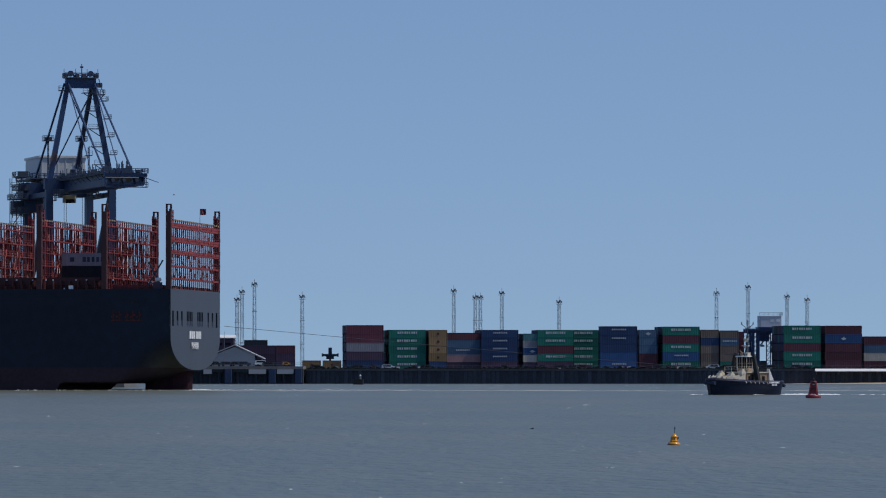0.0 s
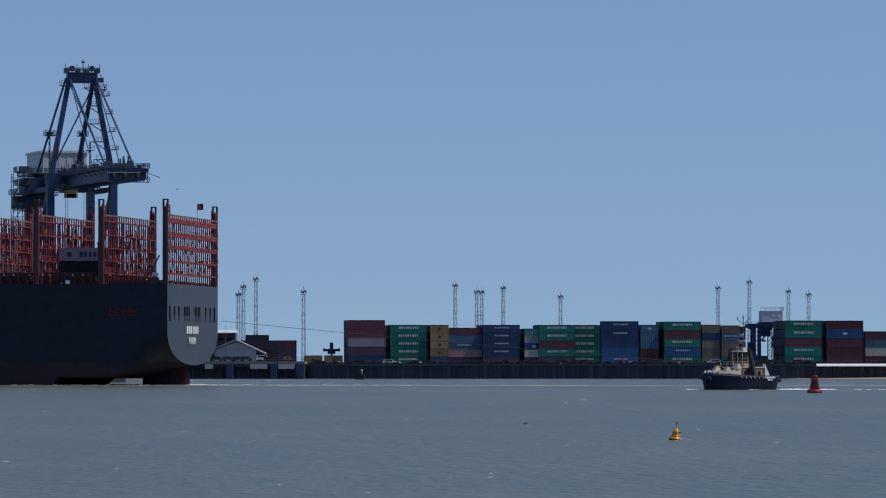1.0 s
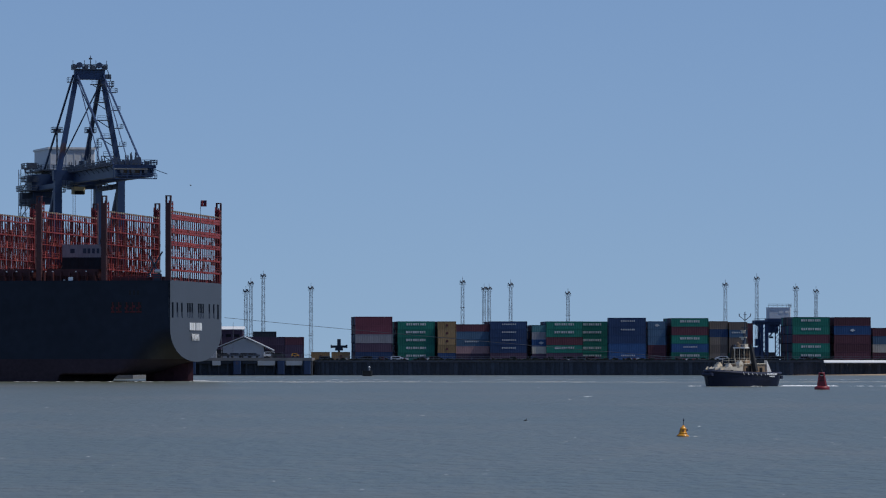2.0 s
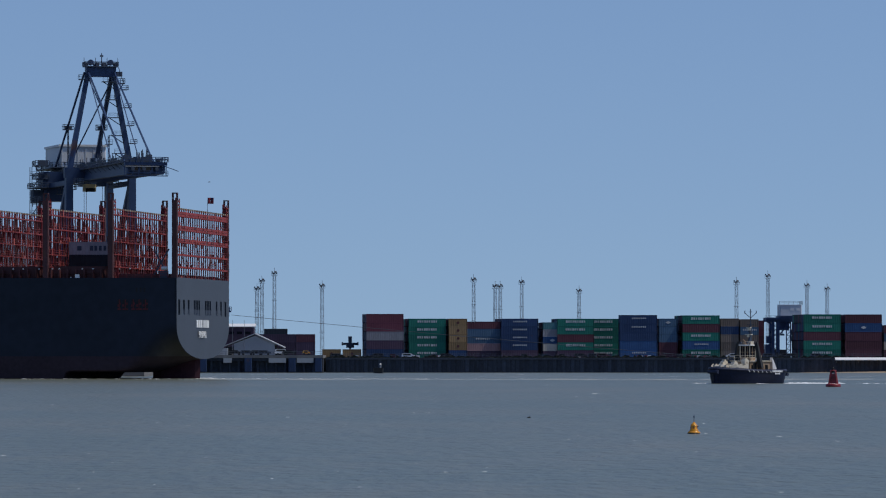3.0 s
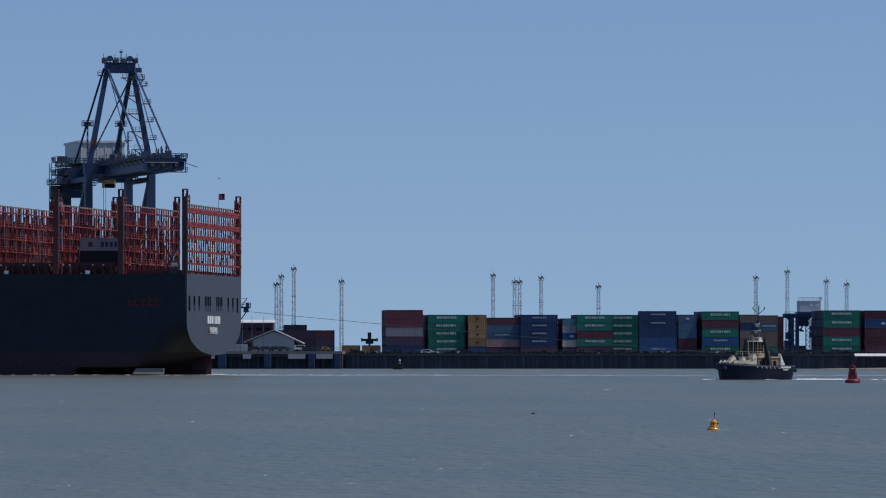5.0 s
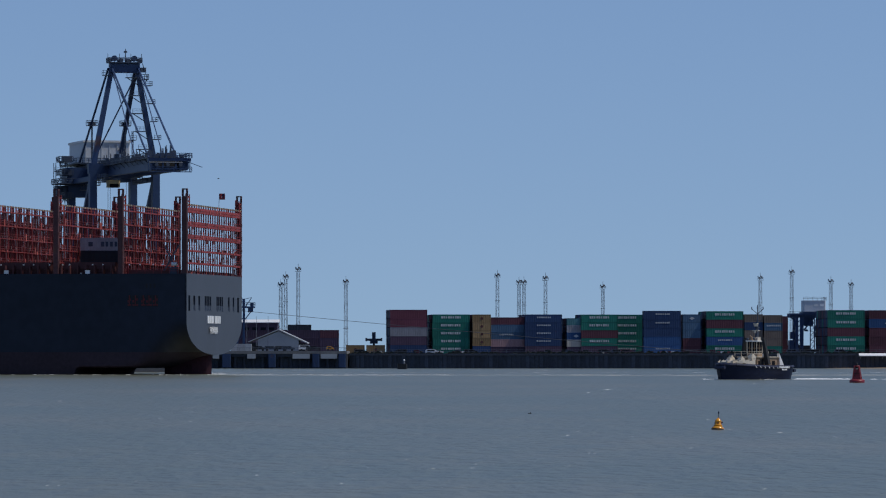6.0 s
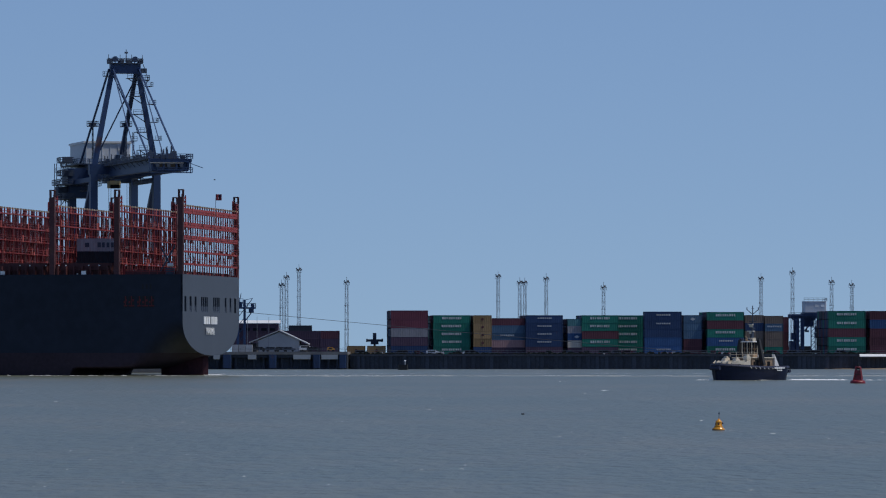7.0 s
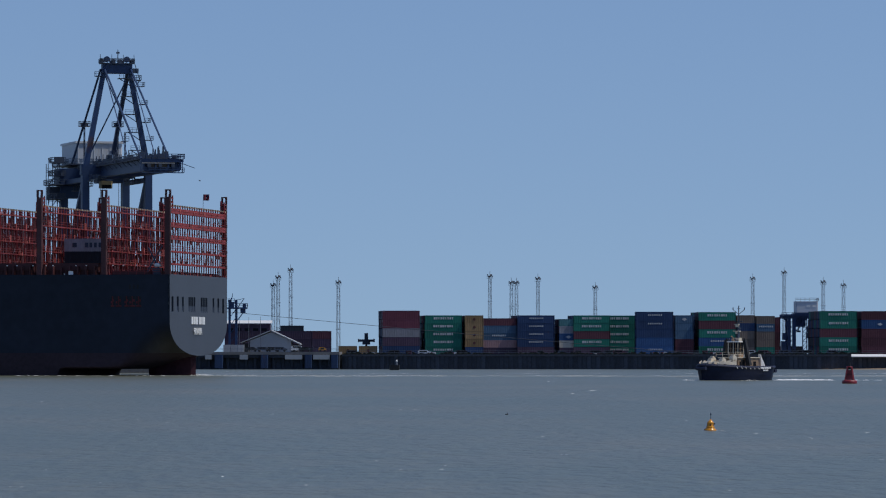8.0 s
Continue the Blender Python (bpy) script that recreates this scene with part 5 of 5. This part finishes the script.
for x, h in ((-61.9, 11.2), (-58.9, 11.6), (-55.2, 11.6)):
    fp = thing("flagpole", pose(x, JY + 10, 5.5), "bare slim white flagpole on the jetty", "flagpole", "jetty flagpoles")
    part("pole", Shape().tube((0, 0, 0), (0, 0, h - 4.0 + 3.4), 0.09, 8, 0.05), M["galv"], fp)
    part("base", Shape().lathe([(0.3, 0), (0.3, 0.2), (0.12, 0.3)], 10), M["concrete"], fp)


def vehicle(m, L, H, mat, label, cat):
    v = thing(cat.replace(" ", "_"), m, label, cat, "parked vehicles")
    s1 = Shape()
    prof = [(-L / 2, 0.45), (L / 2, 0.45), (L / 2, 0.95), (L / 2 - L * 0.16, 1.05), (L / 2 - L * 0.3, H), (-L / 2 + 0.25, H), (-L / 2, 1.0)]
    n = len(prof)
    s1.add([(x, y, z) for y in (-0.9, 0.9) for x, z in prof], [tuple(range(n)), tuple(range(2 * n - 1, n - 1, -1))] + [(i, n + i, n + (i + 1) % n, (i + 1) % n) for i in range(n)])
    part("body", s1, mat, v)
    part("window", Shape().box(-L / 2 + 0.5, L / 2 - L * 0.32, -0.93, 0.93, H - 0.62, H - 0.15), M["glass"], v)
    for x in (-L * 0.3, L * 0.3):
        for y in (-0.82, 0.82):
            part("wheel", Shape().tube((x, y - 0.12, 0.34), (x, y + 0.12, 0.34), 0.34, 14), M["black"], v)
    return v


for x, L, H, mat, label, cat in ((-43.2, 4.6, 1.9, M["white"], "white delivery van parked on the jetty", "van"), (-48.8, 4.2, 1.5, M["crane_grey"], "grey car parked on the jetty", "car"),
                                 (-35.6, 2.4, 1.4, M["yellow"], "yellow works vehicle parked on the jetty", "truck"), (-41.0, 4.3, 1.5, M["black"], "dark car parked on the jetty", "car"),
                                 (-58.0, 4.3, 1.5, M["black"], "black car parked by the shed", "car"), (-54.2, 4.2, 1.5, M["crane_grey"], "grey car parked by the shed", "car"),
                                 (-50.9, 4.2, 1.5, M["black"], "dark estate car parked by the shed", "car")):
    vehicle(pose(x, JY + 6, 5.5, 0, 0, 5), L, H, mat, label, cat)
for i, x in enumerate((-65.6, -63.4, -61.2)):
    blk = tagged(part("concrete_block", Shape().box(-1.05, 1.05, -1, 1, 0, 2.2, c=0.08), M["roof"], at=pose(x, JY + 4.5, 5.5)), "pale concrete block on the jetty", "block", "jetty blocks")

# slim blue mooring crane beside the jetty
lc = thing("jetty_crane", pose(-63.7, JY + 9, 5.5), "slim blue loading crane with a railed head platform", "crane")
for dx in (-1.2, 0.9):
    part("column", Shape().beam((dx, 0, 0), (dx, 0, 16.4), 0.75), M["crane_blue"], lc)
brs = Shape()
for k in range(6):
    brs.beam((-1.2, 0, k * 2.7), (0.9, 0, (k + 1) * 2.7), 0.2)
part("bracing", brs, M["crane_blue"], lc)
hd = Shape().box(-2.0, 4.4, -1.4, 1.4, 13.5, 14.0).rail([(-2.0, -1.4, 14.0), (4.4, -1.4, 14.0), (4.4, 1.4, 14.0)], 1.2, 0.13, 1.1)
hd.box(-1.5, 0.2, -1.0, 1.0, 14.0, 15.7, c=0.2).box(2.2, 3.8, -0.8, 0.8, 12.2, 13.5, c=0.2).box(2.9, 4.0, -0.7, 0.7, 14.0, 15.2, c=0.2)
hd.beam((-0.8, 0, 15.6), (-0.2, 0, 18.4), 0.18).beam((-1.6, 0, 15.6), (-0.2, 0, 17.4), 0.14).beam((1.4, 0, 14.0), (3.4, 0, 16.8), 0.22).beam((0.4, 0, 16.2), (3.4, 0, 16.8), 0.14)
hd.rail([(-1.6, -1.1, 15.7), (0.4, -1.1, 15.7)], 1.0, 0.11, 0.9).beam((3.0, 0, 12.2), (1.0, 0, 9.6), 0.3)
part("head", hd, M["crane_blue"], lc)

# dark spreader frame beyond the low boxes
sp = thing("spreader_frame", pose(-23.0, 1800, QUAY_TOP), "dark cross-shaped spreader frame above the boxes", "spreader")
part("mast", Shape().beam((0, 0, 0), (0, 0, 6.8), 0.7).beam((0, 0, 3.6), (0, 0, 7.2), 1.2), M["crane_grey"], sp)
part("arm", Shape().beam((-2.6, 0, 4.7), (2.6, 0, 4.7), 0.8).box(-2.8, -2.3, -0.6, 0.6, 4.2, 5.3).box(2.3, 2.8, -0.6, 0.6, 4.2, 5.3).box(-1.3, 1.3, -0.7, 0.7, 3.4, 5.1, c=0.3), M["crane_grey"], sp)


# ---- yard gantry seen through the gap ----
def yard_gantry(m):
    g = thing("yard_gantry", m, "blue rubber-tyred yard gantry with a grey machinery cabin", "crane")
    for x in (-3.6, 6.8):
        for y in (-3, 3):
            lg = part("leg", Shape().beam((x, y, 1.0), (x, y, 12.4), 0.9), M["crane_blue"], g)
            part("wheel", Shape().tube((x - 0.3, y, 0.7), (x + 0.3, y, 0.7), 0.7, 14), M["black"], lg)
        part("sill", Shape().box(x - 0.6, x + 0.6, -3.6, 3.6, 1.0, 1.9), M["crane_blue"], g)
        br = Shape()
        for k in range(3):
            br.beam((x, -3, 2 + k * 3.4), (x, 3, 5.2 + k * 3.4), 0.3)
        part("brace", br, M["crane_blue"], g)
    part("ladder_cage", Shape().box(-2.5, -1.3, -3.4, -2.6, 1.9, 12.2).beam((-1.2, -3, 8.0), (2.4, -3, 12.2), 0.4).beam((-3.2, -3.2, 10.4), (-6.0, -3.2, 12.6), 0.4), M["crane_blue"], g)
    part("power_box", Shape().box(-6.0, -4.4, -3.4, 1.0, 1.2, 4.6, c=0.2).box(-5.6, -4.4, -3.0, 0, 5.0, 7.4), M["crane_blue"], g)
    part("cable_reel", Shape().tube((3.4, -3.2, 8.6), (3.4, -2.6, 8.6), 1.2, 16).box(2.2, 3.6, -3.2, -2.4, 5.6, 7.4).beam((3.4, -2.9, 8.6), (3.4, -2.9, 12.4), 0.3), M["crane_grey"], g)
    for x0, x1 in ((-3.2, -1.6), (1.0, 2.4)):
        tr = Shape()
        for xx in (x0, x1):
            tr.beam((xx, -3.2, 1.2), (xx, -3.2, 12.2), 0.32)
        for k in range(7):
            tr.beam((x0, -3.2, 1.4 + k * 1.55), (x1, -3.2, 2.9 + k * 1.55), 0.18)
            tr.beam((x0, -3.2, 1.4 + k * 1.55), (x1, -3.2, 1.4 + k * 1.55), 0.16)
        part("truss_leg", tr, M["crane_blue"], g)
    for x, z, w in ((-4.8, 9.6, 0.9), (3.0, 10.6, 1.2), (5.0, 9.8, 0.8), (6.4, 10.8, 0.9)):
        part("hanging_gear", Shape().box(x, x + w, -3.8, -2.8, z, z + 1.4, c=0.1).beam((x + w / 2, -3.3, z + 1.4), (x + w / 2, -3.3, 12.3), 0.2).beam((x, -3.3, z - 0.8), (x + w, -3.3, z), 0.16), M["crane_blue"], g)
    for y in (-3, 3):
        part("top_beam", Shape().box(-6, 16, y - 0.5, y + 0.5, 12.2, 13.6), M["crane_blue"], g)
    part("walkway", Shape().box(-6.4, 16, -4.6, -3.5, 13.0, 13.15).rail([(-6.4, -4.6, 13.1), (16, -4.6, 13.1)], 1.1, 0.09, 1.6), M["crane_blue"], g)
    part("trolley", Shape().box(-1.2, 2.2, -2, 2, 9.4, 12.2, c=0.2).beam((0, 0, 9.4), (0, 0, 8.2), 0.25).box(-0.6, 0.6, -1, 1, 7.6, 8.2), M["crane_blue"], g)
    cb = part("cabin", Shape().box(-1.2, 6.2, -3.4, 3.4, 14.2, 18.0, c=0.2), M["house"], g, "grey machinery cabin with lit panels")
    for x in (2.3, 4.3):
        part("panel", Shape().box(x, x + 1.2, -3.48, -3.38, 16.0, 16.8), M["white"], cb)
    part("cabin_rail", Shape().rail([(-1.4, -3.6, 18.0), (6.4, -3.6, 18.0), (6.4, 3.6, 18.0)], 1.1, 0.09, 1.4), M["galv"], cb)
    part("cabin_base", Shape().box(-1.6, 6.6, -3.7, 3.7, 13.6, 14.2), M["crane_blue"], cb)
    return g


yard_gantry(pose(122.4, 1830, QUAY_TOP, 0, 0, 4))

# long white pipe-like shelter on the quay edge
pr = thing("white_shelter", pose(131.0, QUAY_Y - 3, 4.2), "long low white canopy along the quay edge", "canopy")
part("canopy", Shape().add([(0, -1.4, -0.35), (60, -1.4, -0.35), (60, 1.4, -0.3), (0, 1.4, -0.3), (0, -1.4, -0.15), (60, -1.4, -0.15), (60, 1.4, 0.55), (0, 1.4, 0.55)], [(3, 2, 1, 0), (4, 5, 6, 7), (0, 1, 5, 4), (1, 2, 6, 5), (2, 3, 7, 6), (3, 0, 4, 7)]), M["white"], pr)
for i in range(9):
    part("post", Shape().beam((0.6 + i * 7, 1.2, -0.3), (0.6 + i * 7, 2.2, -1.2), 0.2).box(0.5 + i * 7, 0.7 + i * 7, 1.3, 2.3, -0.3, -0.1), M["galv"], pr)

# clutter along the quay edge
rnd = random.Random(8)
for i in range(46):
    x = -27 + rnd.random() * 158
    y = QUAY_Y + 6 + rnd.random() * 30
    kind = rnd.randrange(4)
    if kind == 0:
        tagged(part("bollard", Shape().lathe([(0.35, 0), (0.3, 0.5), (0.5, 0.7), (0.5, 0.85), (0.2, 0.95)], 12), M["black"], at=pose(x, QUAY_Y + 1.6, QUAY_TOP)), "black cast bollard on the quay edge", "bollard", "quay bollards")
    elif kind == 1:
        vehicle(pose(x, y, QUAY_TOP, 0, 0, rnd.choice([0, 180])), 4.3, 1.5, rnd.choice([M["black"], M["white"], M["crane_grey"], M["box_red"]]), "car parked behind the quay edge", "car")
    elif kind == 2:
        bl = thing("barrier", pose(x, y, QUAY_TOP), "red and white plastic road barrier", "barrier", "road barriers")
        part("red_block", Shape().box(0, 1, -0.2, 0.2, 0, 0.9, c=0.05), M["buoy_red"], bl)
        part("white_block", Shape().box(1.02, 2.02, -0.2, 0.2, 0, 0.9, c=0.05), M["white"], bl)
    else:
        tagged(part("steel_bin", Shape().box(-0.9, 0.9, -0.6, 0.6, 0, 1.3, c=0.1).box(-1, 1, -0.7, 0.7, 1.3, 1.4), rnd.choice([M["crane_grey"], M["box_maroon"], M["black"]]), at=pose(x, y, QUAY_TOP)), "steel skip behind the quay edge", "skip", "quay skips")


# ---- tow line, foam ----
def foam_bits(name, spots, seed, label, wide=1.0, material="foam"):
    """Low uneven lumps of foam at (x, y, length, depth, height, count) spreads."""
    rr = random.Random(seed)
    sh = Shape()
    for x0, y0, lx, ly, h, count in spots:
        for _ in range(count):
            x, y = x0 + rr.uniform(-lx, lx), y0 + rr.uniform(-ly, ly)
            w, d, t = (0.2 + 1.6 * rr.random() ** 3) * h * 6 * wide, rr.uniform(0.4, 1.0) * h * 5, h * rr.uniform(0.4, 1.0)
            k = 7
            ring = [(x + w * math.cos(6.283 * i / k) * rr.uniform(0.7, 1.2), y + d * math.sin(6.283 * i / k) * rr.uniform(0.7, 1.2), -0.05) for i in range(k)]
            sh.add(ring + [(x + rr.uniform(-0.2, 0.2) * w, y, t)], [(i, (i + 1) % k, k) for i in range(k)])
    ob = part(name, sh, M[material], smooth=True)
    return tagged(ob, label, "foam", kind="stuff")


cu = bpy.data.curves.new("tow_line", "CURVE")
cu.dimensions, cu.bevel_depth, cu.bevel_resolution = "3D", 0.045, 2
spl = cu.splines.new("POLY")
a, b = Vector((-47.0, 1257, 14.6)), Vector((50.0, 987.5, 4.8))
spl.points.add(40)
for i in range(41):
    t = i / 40
    p = a.lerp(b, t)
    spl.points[i].co = (*(p + Vector((0, 0, -0.2 * 4 * t * (1 - t)))), 1)
cu.materials.append(M["rope"])
tow = tagged(new("tow_line", cu), "long pale tow line sagging from the ship's stern to the tug", "rope")

ship_foam = foam_bits("stern_foam", [(-54, 1232, 3, 1.5, 0.16, 40), (-46, 1228, 8, 3, 0.06, 60), (-28, 1226, 9, 4, 0.045, 40), (-8, 1224, 9, 4, 0.04, 30), (-80, 1201, 22, 1.0, 0.07, 50)], 1, "thin white foam along the ship's waterline", 2.4)
tug_foam = foam_bits("tug_wash", [(66.0, 990, 2.2, 1.2, 0.24, 40), (71, 990, 2.5, 1.6, 0.20, 44), (80, 991, 4, 2.2, 0.11, 22), (88, 992, 3, 2, 0.13, 28), (102, 992, 12, 3, 0.10, 60), (55, 987.5, 5, 0.5, 0.10, 24), (48, 991, 1.5, 1.0, 0.12, 14)], 2, "white churned wash trailing from the tug")
rr = random.Random(31)
streaks = []
for i in range(84):
    x, y = rr.uniform(-62, 110), rr.choice([1180, 1196, 1205, 1330, 1520]) + rr.uniform(-9, 9)
    streaks.append((x, y, rr.uniform(1.5, 9), rr.uniform(0.5, 3), rr.uniform(0.018, 0.045), rr.randrange(5, 26)))
far_foam = foam_bits("far_foam", streaks, 3, "pale broken water in front of the quay", 3.6)
rr = random.Random(33)
band = [(rr.uniform(-50, 108), 1176 + rr.gauss(0, 13), 3, 4, rr.uniform(0.03, 0.11), 2) for _ in range(170)]
tide_line = foam_bits("tide_line", band, 34, "pale thin foam film along a tide line", 11.0, "thin_foam")
buoy_foam = foam_bits("buoy_foam", [(17.7, 338, 0.35, 0.15, 0.03, 12)], 5, "small white ripple beside the yellow buoy")
rr = random.Random(6)
caps = []
for i in range(120):
    y = 190 / (1 - 0.82 * rr.random())
    x = rr.uniform(-0.095, 0.095) * y
    caps.append((x, y, 0.4 + 0.0006 * y, 0.3, 0.016 + 0.00006 * y * rr.random() ** 2, rr.choice([1, 1, 2, 3])))
whitecaps = foam_bits("whitecaps", caps, 7, "scattered small whitecaps on the choppy water", 3.0)

# a gull over the stern and a scrap of driftwood
gull = thing("gull", pose(-42, 1000, 36.9), "small dark gull gliding above the harbour", "bird")
part("body", Shape().tube((-0.21, 0, 0), (0.03, 0, 0.01), 0.03, 8, 0.07).tube((0.03, 0, 0.01), (0.2, 0, 0.04), 0.07, 8, 0.03), M["crane_grey"], gull)
for side in (1, -1):
    part("wing", Shape().add([(0.07, 0, 0.03), (-0.07, 0, 0.03), (-0.06, side * 0.24, 0.12), (0.06, side * 0.24, 0.12), (-0.11, side * 0.48, 0.07),
                              (0.07, 0, 0.05), (-0.07, 0, 0.05), (-0.06, side * 0.24, 0.14), (0.06, side * 0.24, 0.14), (-0.11, side * 0.48, 0.085)],
                             [(0, 1, 2, 3), (3, 2, 4), (5, 8, 7, 6), (8, 9, 7), (0, 3, 8, 5), (3, 4, 9, 8), (1, 6, 7, 2), (2, 7, 9, 4)]), M["galv"], gull)
drift = thing("driftwood", pose(8, 426, 0), "dark scrap of driftwood floating on the water", "driftwood")
part("log", Shape().tube((-0.12, 0, 0.02), (0.14, 0.03, 0.05), 0.06, 8, 0.04).tube((0.02, 0, 0.04), (0.1, 0.05, 0.17), 0.025, 6, 0.01), M["black"], drift)


# ---- what moves ----
def motions():
    ship_rows, line_rows, tug_rows, cap_rows = [], [], [], []
    box_rows = [[] for _ in DECK_BOX]
    for t in (0.0, 2.0, 4.0, 6.0, 8.0):
        turn = 8.35 + 0.171 * t
        near = -50.66 - 1.025 * t
        x = near + BEAM * math.sin(radians(turn))
        y = 1200 + BEAM * math.cos(radians(turn))
        m = pose(x, y, 0, 0, 0, 180 - turn)
        ship_rows.append((t, m))
        for rows, (ob, z) in zip(box_rows, DECK_BOX):
            rows.append((t, m @ pose(22.4, 10.6, z, 0, 0, 180)))
        tug_rows.append((t, pose(62.8 - 1.027 * t, 991, 0.03 * math.sin(t * 1.7), 0.3 * math.sin(t * 1.2), 0.2 * math.sin(t * 1.9), TUG_TURN)))
        line_rows.append((t, pose(-0.98 * (t - 6.5), 0, 0)))
        cap_rows.append((t, pose(-0.5 * (t - 4), -0.4 * (t - 4), 0)))
    walk(ship, ship_rows)
    for (ob, z), rows in zip(DECK_BOX, box_rows):
        walk(ob, rows)
    walk(tug, tug_rows)
    walk(tow, line_rows)
    walk(ship_foam, line_rows)
    walk(tug_foam, line_rows)
    walk(whitecaps, cap_rows)
    walk(sea, cap_rows)
    walk(gull, [(t, pose(x, 1000, z, 8, 0, r)) for t, x, z, r in ((0, -41.6, 36.8, 20), (1.5, -40.8, 36.9, 10), (3.5, -38.5, 37.1, 30), (5.0, -40.5, 37.0, 150), (6.5, -41.8, 36.9, 170), (8, -43.5, 36.7, 165))])
    walk(drift, [(t, pose(10.4 - 0.6 * t, 426, 0.01 * math.sin(3 * t), 0, 6 * math.sin(2 * t), 5 * t)) for t in (0, 1, 2, 3, 4, 5, 6, 7, 8)])
    bob = [(i * 0.5, pose(17.1, 338, 0.03 * math.sin(i * 1.1), 3 * math.sin(i * 0.9), 3 + 2 * math.sin(i * 0.7), 20)) for i in range(17)]
    walk(yellow, bob)
    walk(red, [(i * 0.5, pose(66.9, 877, 0.04 * math.sin(i * 0.8), 2 * math.sin(i * 0.6), 1.5 * math.sin(i * 0.9 + 1), 0)) for i in range(17)])


motions()
